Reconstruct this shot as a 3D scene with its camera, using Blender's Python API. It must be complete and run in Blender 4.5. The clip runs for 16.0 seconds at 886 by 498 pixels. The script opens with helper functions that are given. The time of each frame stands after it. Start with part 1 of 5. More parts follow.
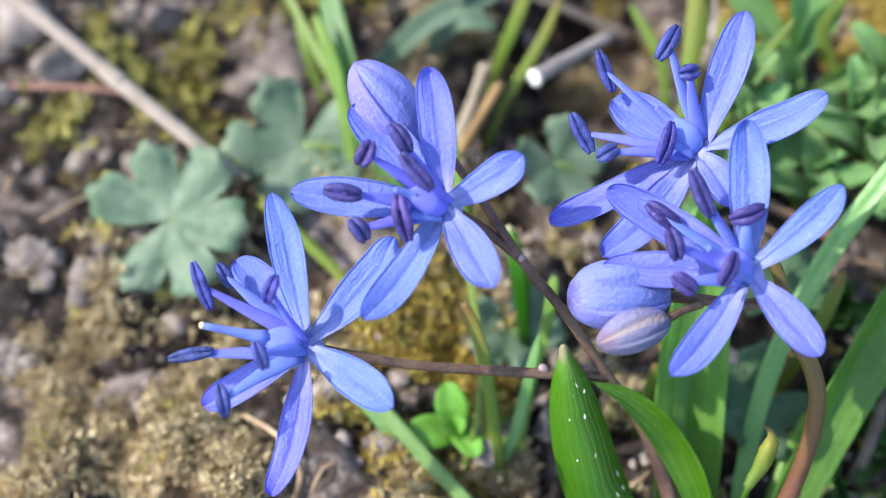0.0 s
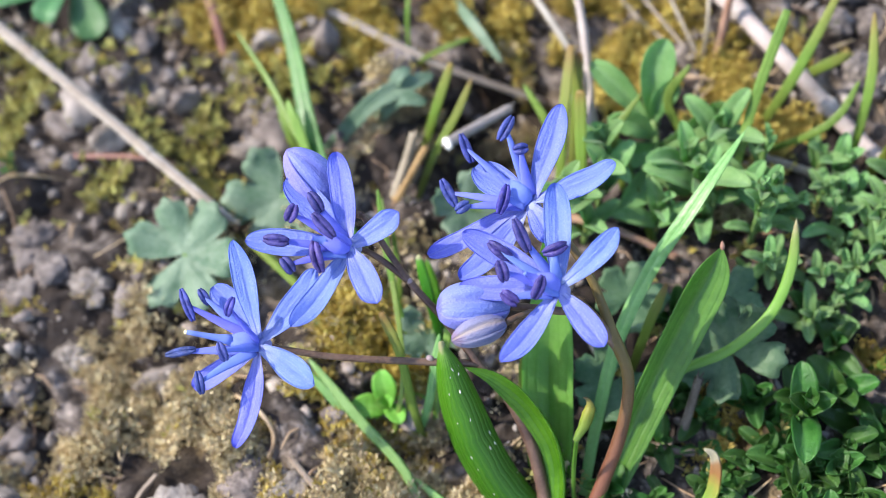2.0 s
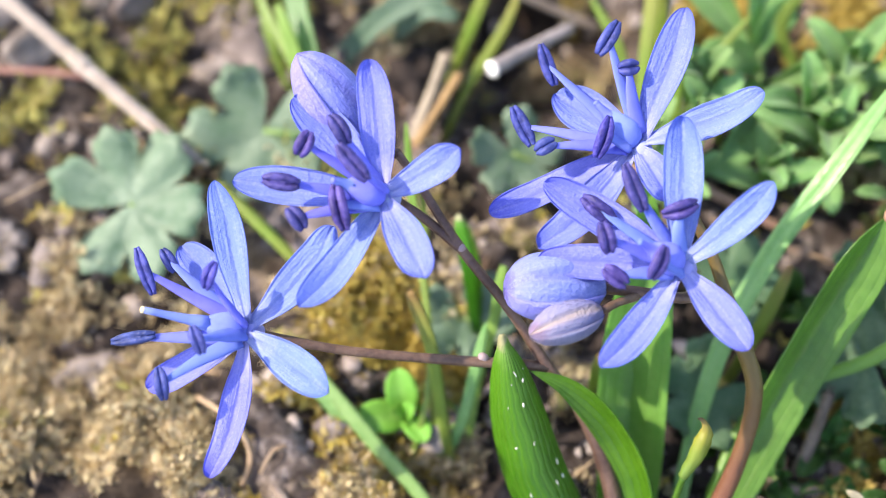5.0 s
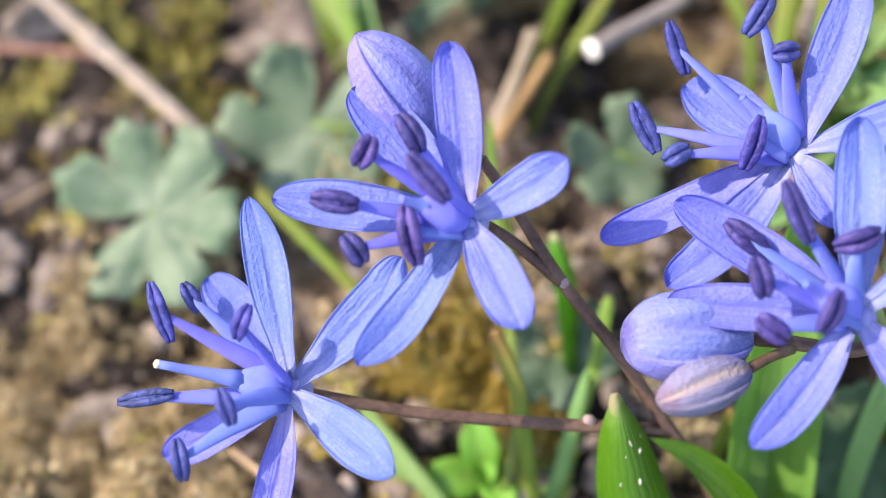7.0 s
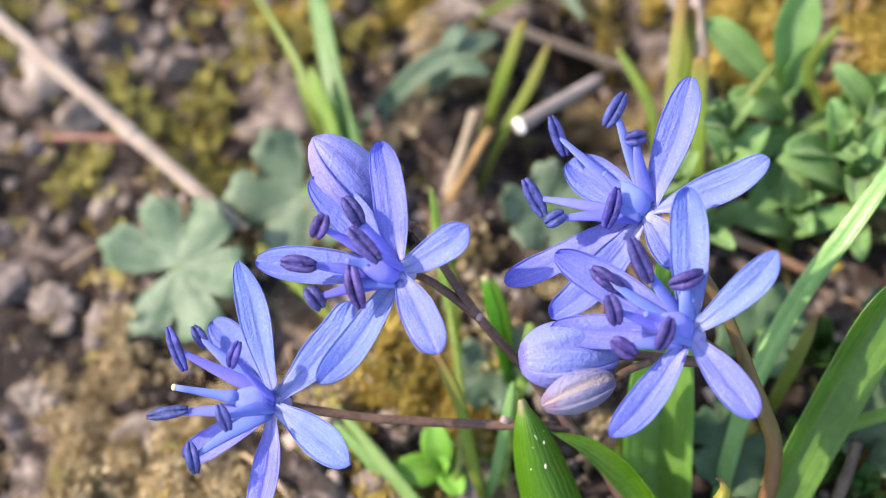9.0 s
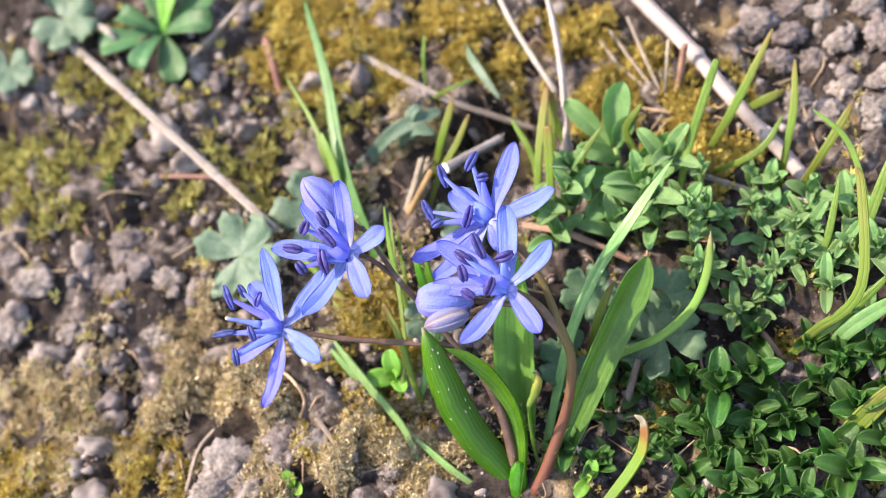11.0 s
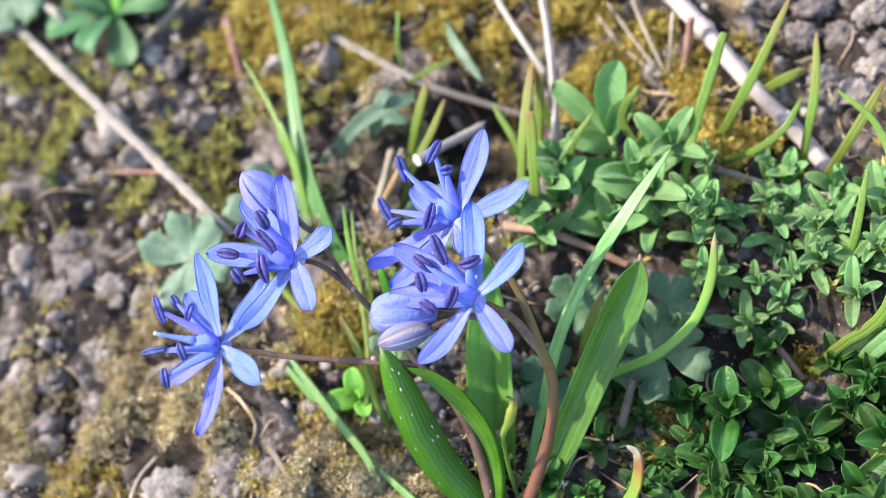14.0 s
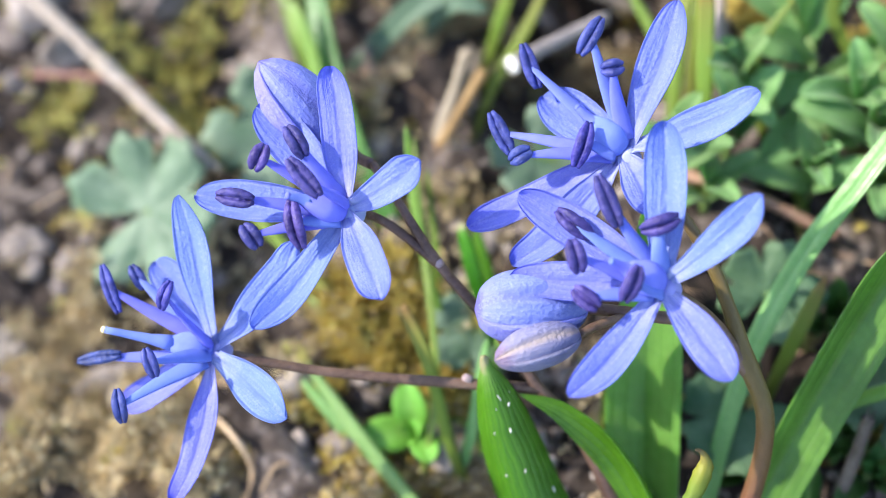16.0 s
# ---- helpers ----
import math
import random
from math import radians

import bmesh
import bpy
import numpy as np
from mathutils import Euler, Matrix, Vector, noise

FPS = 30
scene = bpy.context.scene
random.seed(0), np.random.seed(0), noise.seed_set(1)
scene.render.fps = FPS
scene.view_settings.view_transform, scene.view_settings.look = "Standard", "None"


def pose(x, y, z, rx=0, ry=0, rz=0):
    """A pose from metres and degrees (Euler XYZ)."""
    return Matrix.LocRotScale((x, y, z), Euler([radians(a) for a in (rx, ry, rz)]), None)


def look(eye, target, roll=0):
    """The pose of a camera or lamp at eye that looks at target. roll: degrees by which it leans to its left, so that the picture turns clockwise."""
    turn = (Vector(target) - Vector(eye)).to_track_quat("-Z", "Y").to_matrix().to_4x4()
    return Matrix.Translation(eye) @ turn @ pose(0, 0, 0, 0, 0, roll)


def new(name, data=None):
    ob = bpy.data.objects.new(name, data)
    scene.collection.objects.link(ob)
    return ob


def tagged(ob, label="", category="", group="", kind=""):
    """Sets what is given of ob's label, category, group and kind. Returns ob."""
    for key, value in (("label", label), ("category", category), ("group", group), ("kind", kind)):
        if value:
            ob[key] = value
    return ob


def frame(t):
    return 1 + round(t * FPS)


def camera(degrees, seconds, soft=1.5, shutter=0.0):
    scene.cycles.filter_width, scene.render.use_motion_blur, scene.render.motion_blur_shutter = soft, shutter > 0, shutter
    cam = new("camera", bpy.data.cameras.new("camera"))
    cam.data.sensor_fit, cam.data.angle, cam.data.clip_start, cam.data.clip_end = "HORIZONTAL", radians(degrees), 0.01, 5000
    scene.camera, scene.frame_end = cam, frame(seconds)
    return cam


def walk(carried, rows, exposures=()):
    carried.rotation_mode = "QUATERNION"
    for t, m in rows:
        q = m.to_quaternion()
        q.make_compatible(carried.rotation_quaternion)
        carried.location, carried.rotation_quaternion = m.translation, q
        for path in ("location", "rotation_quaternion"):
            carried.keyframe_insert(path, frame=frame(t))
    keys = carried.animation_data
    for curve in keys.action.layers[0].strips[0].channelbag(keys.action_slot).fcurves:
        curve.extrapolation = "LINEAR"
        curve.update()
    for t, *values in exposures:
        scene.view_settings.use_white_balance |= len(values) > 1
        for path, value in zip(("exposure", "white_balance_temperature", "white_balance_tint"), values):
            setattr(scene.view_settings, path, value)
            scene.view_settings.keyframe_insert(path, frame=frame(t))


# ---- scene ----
# the camera and its walk
CAMERA = camera(36.00, 16.0, soft=0.9)
PATH = [
    (0, look((-0.03325, -0.01014, 0.13657), (-0.00787, 0.04317, -0.00132), -2.20)),
    (0.5, look((-0.03131, -0.01130, 0.14402), (-0.00783, 0.04117, 0.00547), -3.83)),
    (1, look((-0.02453, -0.01829, 0.15711), (-0.00575, 0.03620, 0.01863), -9.00)),
    (1.5, look((-0.02035, -0.02851, 0.17358), (-0.00457, 0.02854, 0.03575), -12.44)),
    (2, look((-0.01675, -0.03741, 0.18341), (-0.00355, 0.02177, 0.04621), -15.25)),
    (2.5, look((-0.01235, -0.04041, 0.18645), (-0.00137, 0.01944, 0.04934), -16.91)),
    (3, look((-0.00920, -0.04255, 0.18408), (0.00044, 0.01844, 0.04737), -17.29)),
    (3.5, look((-0.01245, -0.04113, 0.17005), (0.00009, 0.02108, 0.03413), -14.53)),
    (4, look((-0.01795, -0.02695, 0.14686), (0.00018, 0.03178, 0.01003), -9.40)),
    (4.5, look((-0.02673, -0.01869, 0.14203), (-0.00373, 0.03597, 0.00424), -3.87)),
    (7, look((-0.02393, 0.00121, 0.11591), (-0.00803, 0.05330, -0.02385), -8.83)),
    (7.5, look((-0.02103, 0.00223, 0.11679), (-0.00743, 0.05495, -0.02298), -11.53)),
    (8, look((-0.01735, 0.00298, 0.11774), (-0.00692, 0.05527, -0.02246), -15.81)),
    (8.5, look((-0.01757, -0.00183, 0.12792), (-0.00627, 0.05214, -0.01158), -15.51)),
    (10.8, look((0.00244, -0.06005, 0.21863), (0.00073, 0.00376, 0.08289), -27.98)),
    (11, look((0.00507, -0.06467, 0.22390), (0.00249, 0.00010, 0.08863), -28.59)),
    (11.5, look((0.01100, -0.07243, 0.21410), (0.00756, -0.00324, 0.08106), -28.81)),
    (12, look((0.01121, -0.07499, 0.20208), (0.01025, 0.00047, 0.07245), -26.53)),
    (12.5, look((0.00949, -0.06593, 0.19623), (0.00939, 0.00745, 0.06541), -26.13)),
    (13, look((0.01222, -0.05733, 0.19365), (0.00915, 0.01155, 0.06044), -29.06)),
    (13.5, look((0.01673, -0.05674, 0.19612), (0.00961, 0.01081, 0.06238), -32.50)),
    (14, look((0.01640, -0.05626, 0.19470), (0.00851, 0.01065, 0.06068), -32.76)),
    (14.5, look((0.01159, -0.04479, 0.17936), (0.00567, 0.01970, 0.04406), -30.68)),
    (15, look((-0.00066, -0.03477, 0.16522), (-0.00070, 0.02716, 0.02860), -25.20)),
    (15.5, look((-0.00473, -0.02524, 0.14641), (-0.00442, 0.03595, 0.00946), -24.95)),
    (16, look((-0.00649, -0.01582, 0.13129), (-0.00642, 0.04373, -0.00638), -24.96)),
]
# the clip's white balance drifts on the way: seconds, stops, kelvin, tint
LOOKS = [(0.0, 1.45, 6700, 14), (2.0, 1.51, 6700, 13.5), (3.2, 1.73, 6780, 14), (4.5, 1.81, 7120, 18), (6.9, 1.56, 7680, 22), (8.7, 1.55, 7680, 22), (10.9, 1.75, 7600, 22), (12.4, 1.77, 7080, 14),
         (15.0, 1.74, 6840, 14.5), (16.0, 1.70, 6800, 14)]
walk(CAMERA, PATH, LOOKS)

# ---- sky, sun, exposure ----
SUN_WAY = Vector((-0.54, 0.40, 0.74)).normalized()
world = bpy.data.worlds.new("sky")
scene.world = world
world.use_nodes = True
sky = world.node_tree.nodes.new("ShaderNodeTexSky")
sky.sky_type, sky.sun_disc = "NISHITA", False
sky.sun_elevation = math.asin(SUN_WAY.z)
sky.sun_rotation = math.atan2(SUN_WAY.x, SUN_WAY.y)
world.node_tree.links.new(sky.outputs[0], world.node_tree.nodes["Background"].inputs[0])
world.node_tree.nodes["Background"].inputs[1].default_value = 0.15
sun = new("sun", bpy.data.lights.new("sun", "SUN"))
sun.data.energy, sun.data.angle, sun.data.color = 2.35, radians(0.8), (1.0, 0.96, 0.88)
sun.matrix_world = look(SUN_WAY * 2, (0, 0, 0))

MM = 0.001
VIEW = np.array((0.08, -0.38, 0.92))  # the side to which the flowers are open


# ---- materials ----
def ramp(nt, fac, stops):
    r = nt.nodes.new("ShaderNodeValToRGB")
    els = r.color_ramp.elements
    while len(els) < len(stops):
        els.new(0.5)
    for e, (p, c) in zip(els, stops):
        e.position, e.color = p, (*c, 1)
    nt.links.new(fac, r.inputs[0])
    return r.outputs[0]


def noise_tex(nt, scale, detail=3.0, coord=None, rough=0.55, distort=0.0):
    n = nt.nodes.new("ShaderNodeTexNoise")
    n.inputs["Scale"].default_value, n.inputs["Detail"].default_value = scale, detail
    n.inputs["Roughness"].default_value, n.inputs["Distortion"].default_value = rough, distort
    if coord is not None:
        nt.links.new(coord, n.inputs["Vector"])
    return n.outputs["Fac"]


def mathn(nt, op, a, b):
    m = nt.nodes.new("ShaderNodeMath")
    m.operation = op
    for s, v in ((m.inputs[0], a), (m.inputs[1], b)):
        if isinstance(v, (int, float)):
            s.default_value = v
        else:
            nt.links.new(v, s)
    return m.outputs[0]


def blend(nt, fac, a, b, how="MIX"):
    m = nt.nodes.new("ShaderNodeMix")
    m.data_type, m.blend_type = "RGBA", how
    for s, v in ((m.inputs[0], fac), (m.inputs[6], a), (m.inputs[7], b)):
        if isinstance(v, (int, float)):
            s.default_value = v
        elif isinstance(v, tuple):
            s.default_value = (*v, 1)
        else:
            nt.links.new(v, s)
    return m.outputs[2]


def surface(name, dark, light, rough=0.5, trans=0.0, trans_colour=None, veins=0.0, vein_colour=None, vein_count=9.0,
            grain=900.0, coarse=160.0, bump=0.25, vary=0.18, spec=0.35, ends=None, island=False, streak=0.0, down=0.0):
    """A natural surface: two scales of mottling, veins along the piece, a little relief, and light passing through thin pieces."""
    m = bpy.data.materials.new(name)
    m.use_nodes = True
    nt = m.node_tree
    p = nt.nodes["Principled BSDF"]
    tc = nt.nodes.new("ShaderNodeTexCoord")
    geo = nt.nodes.new("ShaderNodeNewGeometry")
    info = nt.nodes.new("ShaderNodeObjectInfo")
    big, fine = noise_tex(nt, coarse, 3, tc.outputs["Object"]), noise_tex(nt, grain, 4, tc.outputs["Object"])
    mix = mathn(nt, "ADD", mathn(nt, "MULTIPLY", big, 0.65), mathn(nt, "MULTIPLY", fine, 0.35))
    col = ramp(nt, mix, [(0.36, dark), (0.64, light)])
    height = fine
    if ends:
        sep = nt.nodes.new("ShaderNodeSeparateXYZ")
        nt.links.new(tc.outputs["UV"], sep.inputs[0])
        shade = ramp(nt, mathn(nt, "ADD", sep.outputs[1], mathn(nt, "MULTIPLY", mathn(nt, "SUBTRACT", big, 0.5), 0.3)), ends)
        col = blend(nt, 0.85, col, shade)
    if veins:
        sep = nt.nodes.new("ShaderNodeSeparateXYZ")
        nt.links.new(tc.outputs["UV"], sep.inputs[0])
        wob = mathn(nt, "MULTIPLY", mathn(nt, "SUBTRACT", big, 0.5), 0.10)
        across = mathn(nt, "SUBTRACT", mathn(nt, "MULTIPLY", mathn(nt, "ADD", sep.outputs[0], wob), vein_count), vein_count / 2 - 0.25)
        s = mathn(nt, "SINE", mathn(nt, "MULTIPLY", across, 6.2832), 0.0)
        line = mathn(nt, "POWER", mathn(nt, "MULTIPLY", mathn(nt, "ADD", s, 1.0), 0.5), 14.0 if vein_count < 2 else 4.0)
        col = blend(nt, mathn(nt, "MULTIPLY", line, veins), col, vein_colour or light)
        height = mathn(nt, "ADD", fine, mathn(nt, "MULTIPLY", line, -0.8))
    if streak:
        mp = nt.nodes.new("ShaderNodeMapping")
        mp.inputs["Scale"].default_value = (13, 2.6, 1)
        nt.links.new(tc.outputs["UV"], mp.inputs[0])
        lines = noise_tex(nt, 1.0, 3, mp.outputs[0], 0.55, 0.5)
        cells = noise_tex(nt, 4200, 3, tc.outputs["Object"])
        amount = mathn(nt, "ADD", mathn(nt, "MULTIPLY", mathn(nt, "SUBTRACT", lines, 0.5), 1.6), mathn(nt, "MULTIPLY", mathn(nt, "SUBTRACT", cells, 0.5), 1.5))
        col = blend(nt, mathn(nt, "MULTIPLY", mathn(nt, "MAXIMUM", amount, 0.0), 2.2 * streak), col, (0.55, 0.60, 0.95))
        col = blend(nt, mathn(nt, "MULTIPLY", mathn(nt, "MAXIMUM", mathn(nt, "MULTIPLY", amount, -1.0), 0.0), 2.2 * streak), col, (0.16, 0.20, 0.66))
        height = mathn(nt, "ADD", mathn(nt, "ADD", height, mathn(nt, "MULTIPLY", lines, 1.0)), mathn(nt, "MULTIPLY", cells, 0.45))
    seed = geo.outputs["Random Per Island"] if island else info.outputs["Random"]
    k = mathn(nt, "ADD", mathn(nt, "MULTIPLY", seed, 2 * vary), 1 - vary)
    hsv = nt.nodes.new("ShaderNodeHueSaturation")
    nt.links.new(k, hsv.inputs["Value"])
    nt.links.new(mathn(nt, "ADD", mathn(nt, "MULTIPLY", seed, 0.03), 0.485), hsv.inputs["Hue"])
    nt.links.new(col, hsv.inputs["Color"])
    col = hsv.outputs[0]
    nt.links.new(col, p.inputs["Base Color"])
    p.inputs["Roughness"].default_value = rough
    p.inputs["Specular IOR Level"].default_value = spec
    p.inputs["Sheen Weight"].default_value = down
    b = nt.nodes.new("ShaderNodeBump")
    b.inputs["Strength"].default_value, b.inputs["Distance"].default_value = bump, 0.0003
    nt.links.new(height, b.inputs["Height"])
    nt.links.new(b.outputs[0], p.inputs["Normal"])
    if trans:
        tr = nt.nodes.new("ShaderNodeBsdfTranslucent")
        nt.links.new(blend(nt, 0.6, col, trans_colour or light), tr.inputs[0])
        nt.links.new(b.outputs[0], tr.inputs["Normal"])
        mx = nt.nodes.new("ShaderNodeMixShader")
        mx.inputs[0].default_value = trans
        nt.links.new(p.outputs[0], mx.inputs[1])
        nt.links.new(tr.outputs[0], mx.inputs[2])
        nt.links.new(mx.outputs[0], nt.nodes["Material Output"].inputs[0])
    return m


TEPAL = surface("blue tepal", (0.155, 0.216, 0.65), (0.23, 0.302, 0.755), 0.6, 0.38, (0.225, 0.31, 0.85), 0.35, (0.18, 0.23, 0.68), 3.0,
                1700, 330, 0.6, 0.05, 0.14, ends=[(0.0, (0.58, 0.61, 0.85)), (0.14, (0.42, 0.47, 0.82)), (0.32, (0.23, 0.298, 0.735)), (0.8, (0.192, 0.26, 0.725)), (1.0, (0.12, 0.17, 0.67))], streak=0.27)
BUD = surface("bud skin", (0.18, 0.205, 0.60), (0.25, 0.275, 0.70), 0.6, 0.2, (0.26, 0.28, 0.82), 0.55, (0.13, 0.12, 0.42), 1.0,
              1800, 300, 0.6, 0.05, 0.15, ends=[(0.0, (0.18, 0.21, 0.64)), (0.6, (0.22, 0.25, 0.70)), (0.95, (0.25, 0.25, 0.66)), (1.0, (0.17, 0.12, 0.38))], streak=0.28)
PALE_BUD = surface("pale bud skin", (0.165, 0.17, 0.305), (0.285, 0.285, 0.41), 0.65, 0.1, (0.38, 0.39, 0.64), 0.6, (0.52, 0.40, 0.26), 1.0,
                   2600, 500, 0.8, 0.05, 0.15, ends=[(0.0, (0.175, 0.185, 0.39)), (0.4, (0.225, 0.228, 0.365)), (0.85, (0.262, 0.25, 0.36)), (1.0, (0.21, 0.13, 0.19))], streak=0.14)
BRACT = surface("pale bract", (0.30, 0.21, 0.22), (0.48, 0.38, 0.38), 0.6, 0.15, (0.5, 0.4, 0.4), vary=0.05)
FILAMENT = surface("blue filament", (0.15, 0.20, 0.66), (0.225, 0.285, 0.75), 0.6, 0.3, (0.2, 0.25, 0.9), bump=0.1, vary=0.05, spec=0.15)
ANTHER = surface("violet anther", (0.014, 0.013, 0.085), (0.065, 0.058, 0.24), 0.45, grain=2500, coarse=900, bump=0.6, vary=0.2, spec=0.3)
THROAT = surface("pale flower throat", (0.32, 0.375, 0.74), (0.43, 0.48, 0.80), 0.6, 0.3, (0.6, 0.65, 0.9), bump=0.1, vary=0.03, spec=0.15)
OVARY = surface("blue ovary", (0.15, 0.20, 0.66), (0.215, 0.275, 0.76), 0.65, 0.1, (0.2, 0.25, 0.9), bump=0.2, vary=0.05, spec=0.15)
ANTHER_BLUE = surface("blue anther", (0.014, 0.022, 0.12), (0.06, 0.075, 0.31), 0.45, grain=2500, coarse=900, bump=0.6, vary=0.2, spec=0.3)
CREAM = surface("cream stigma", (0.7, 0.55, 0.25), (0.85, 0.75, 0.45), 0.5, vary=0.05)
CREAM_GRAIN = surface("pale grain", (0.5, 0.48, 0.42), (0.75, 0.73, 0.66), 0.6, vary=0.1)
STALK = surface("brown stalk", (0.07, 0.04, 0.028), (0.18, 0.112, 0.075), 0.45, grain=2200, coarse=260, bump=0.4, vary=0.12, spec=0.4)
STALK_RED = surface("olive brown stalk", (0.075, 0.045, 0.02), (0.15, 0.11, 0.04), 0.42, grain=2200, coarse=120, bump=0.35, vary=0.1, spec=0.3,
                    ends=[(0.0, (0.20, 0.075, 0.045)), (0.25, (0.15, 0.07, 0.035)), (0.45, (0.14, 0.108, 0.03)), (0.7, (0.145, 0.112, 0.036)), (1.0, (0.10, 0.06, 0.05))])
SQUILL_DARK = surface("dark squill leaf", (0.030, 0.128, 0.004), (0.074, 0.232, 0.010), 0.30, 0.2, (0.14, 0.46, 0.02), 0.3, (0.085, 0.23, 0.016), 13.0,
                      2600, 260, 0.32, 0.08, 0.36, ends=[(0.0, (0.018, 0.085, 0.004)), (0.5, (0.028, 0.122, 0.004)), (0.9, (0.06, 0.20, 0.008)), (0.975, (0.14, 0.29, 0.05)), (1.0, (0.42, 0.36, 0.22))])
SQUILL_ARCH = surface("bright squill leaf", (0.035, 0.155, 0.007), (0.085, 0.27, 0.018), 0.27, 0.25, (0.16, 0.5, 0.02), 0.3, (0.03, 0.12, 0.006), 7.0,
                      1700, 220, 0.35, 0.08, 0.36)
YELLOW_BUD = surface("withered bud skin", (0.20, 0.24, 0.03), (0.36, 0.36, 0.06), 0.5, 0.2, (0.4, 0.45, 0.05), ends=[
    (0.0, (0.10, 0.21, 0.04)), (0.35, (0.15, 0.22, 0.028)), (0.6, (0.24, 0.24, 0.035)), (0.8, (0.22, 0.17, 0.045)), (0.92, (0.16, 0.09, 0.05)), (1.0, (0.10, 0.06, 0.045))], vary=0.03)
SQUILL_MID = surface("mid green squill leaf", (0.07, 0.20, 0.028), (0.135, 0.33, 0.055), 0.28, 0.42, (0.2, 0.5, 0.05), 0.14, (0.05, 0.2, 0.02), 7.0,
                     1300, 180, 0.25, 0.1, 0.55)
# light green raised to make up for the flowers' shadow on this leaf
SQUILL_LIT = surface("squill leaf with lit-through green", (0.16, 0.35, 0.07), (0.25, 0.50, 0.115), 0.30, 0.6, (0.26, 0.6, 0.06), 0.14, (0.05, 0.2, 0.02), 7.0,
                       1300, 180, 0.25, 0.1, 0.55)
DARK_BLADE = surface("dark green grass blade", (0.035, 0.125, 0.02), (0.09, 0.215, 0.045), 0.38, 0.2, (0.2, 0.42, 0.06), 0.3, (0.05, 0.14, 0.03), 4.0,
                     1500, 150, 0.25, 0.12, 0.4)
BLADE = surface("green grass blade", (0.11, 0.205, 0.028), (0.21, 0.325, 0.062), 0.38, 0.25, (0.3, 0.52, 0.06), 0.12, (0.07, 0.2, 0.03), 4.0,
                1500, 150, 0.25, 0.2, 0.4)
OLD_BLADE = surface("browning grass blade", (0.13, 0.22, 0.03), (0.22, 0.30, 0.05), 0.5, 0.3, (0.3, 0.4, 0.06), 0.1, (0.1, 0.15, 0.03), 4.0,
                    1500, 150, 0.3, 0.12, 0.3, ends=[(0.0, (0.16, 0.17, 0.035)), (0.5, (0.17, 0.28, 0.04)), (0.85, (0.26, 0.26, 0.06)), (1.0, (0.28, 0.14, 0.06))])
CURL_LEAF = surface("rolled green leaf", (0.10, 0.22, 0.03), (0.17, 0.32, 0.05), 0.35, 0.2, (0.3, 0.5, 0.06), ends=[
    (0.0, (0.11, 0.24, 0.03)), (0.75, (0.16, 0.31, 0.05)), (0.92, (0.19, 0.25, 0.06)), (1.0, (0.33, 0.24, 0.15))], vary=0.05)
PALE_BLADE = surface("grey-green blade", (0.15, 0.33, 0.09), (0.27, 0.47, 0.17), 0.3, 0.35, (0.35, 0.6, 0.15), 0.07, (0.4, 0.56, 0.3), 3.0,
                     1500, 150, 0.25, 0.1, 0.4)
WITHERED = surface("withered tip blade", (0.2, 0.35, 0.03), (0.3, 0.45, 0.05), 0.5, 0.3, (0.4, 0.5, 0.06), ends=[
    (0.0, (0.07, 0.19, 0.015)), (0.40, (0.15, 0.28, 0.025)), (0.52, (0.26, 0.22, 0.035)), (0.60, (0.26, 0.06, 0.03)), (0.72, (0.28, 0.09, 0.06)), (0.80, (0.40, 0.32, 0.26))], vary=0.03)
# chickweed green, darkened to carry the shade of the lower mat
CHICKWEED = surface("chickweed leaf with shade in its green", (0.017, 0.078, 0.010), (0.056, 0.162, 0.026), 0.36, 0.34, (0.2, 0.56, 0.05), 0.25, (0.15, 0.34, 0.10), 1.0,
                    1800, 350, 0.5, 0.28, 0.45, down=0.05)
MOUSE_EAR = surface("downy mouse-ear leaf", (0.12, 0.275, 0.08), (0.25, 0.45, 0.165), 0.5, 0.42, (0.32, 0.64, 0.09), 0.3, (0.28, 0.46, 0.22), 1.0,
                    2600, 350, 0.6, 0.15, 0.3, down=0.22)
SPROUT = surface("light green sprout", (0.14, 0.36, 0.04), (0.24, 0.5, 0.08), 0.45, 0.35, (0.3, 0.6, 0.06), 0.2, (0.3, 0.5, 0.15), 1.0,
                 1800, 300, 0.3, 0.12, 0.35)
CRANESBILL = surface("blue-green cranesbill leaf", (0.08, 0.155, 0.085), (0.205, 0.285, 0.195), 0.5, 0.25, (0.2, 0.45, 0.15), grain=1600, coarse=220, bump=0.5,
                     vary=0.1, spec=0.35)
# copy of the cranesbill green with the squill's shade put into its colour
CRANESBILL_SHADED = surface("shade-darkened cranesbill leaf", (0.05, 0.125, 0.06), (0.135, 0.225, 0.12), 0.5, 0.25, (0.2, 0.45, 0.12), grain=1600, coarse=220, bump=0.5, vary=0.1, spec=0.3)
DARK_LEAF = surface("dark rosette leaf", (0.035, 0.12, 0.04), (0.08, 0.21, 0.072), 0.5, 0.3, (0.2, 0.5, 0.06), 0.25, (0.2, 0.4, 0.15), 1.0, 1600, 300, 0.3, 0.15, 0.45)
WEED_STEM = surface("weed stem", (0.10, 0.2, 0.05), (0.2, 0.28, 0.09), 0.5, vary=0.1)
STRAW = surface("dry straw", (0.25, 0.218, 0.175), (0.46, 0.417, 0.352), 0.6, veins=0.5, vein_colour=(0.2, 0.13, 0.07), vein_count=3.0, grain=2500, coarse=220, bump=0.5, vary=0.15)
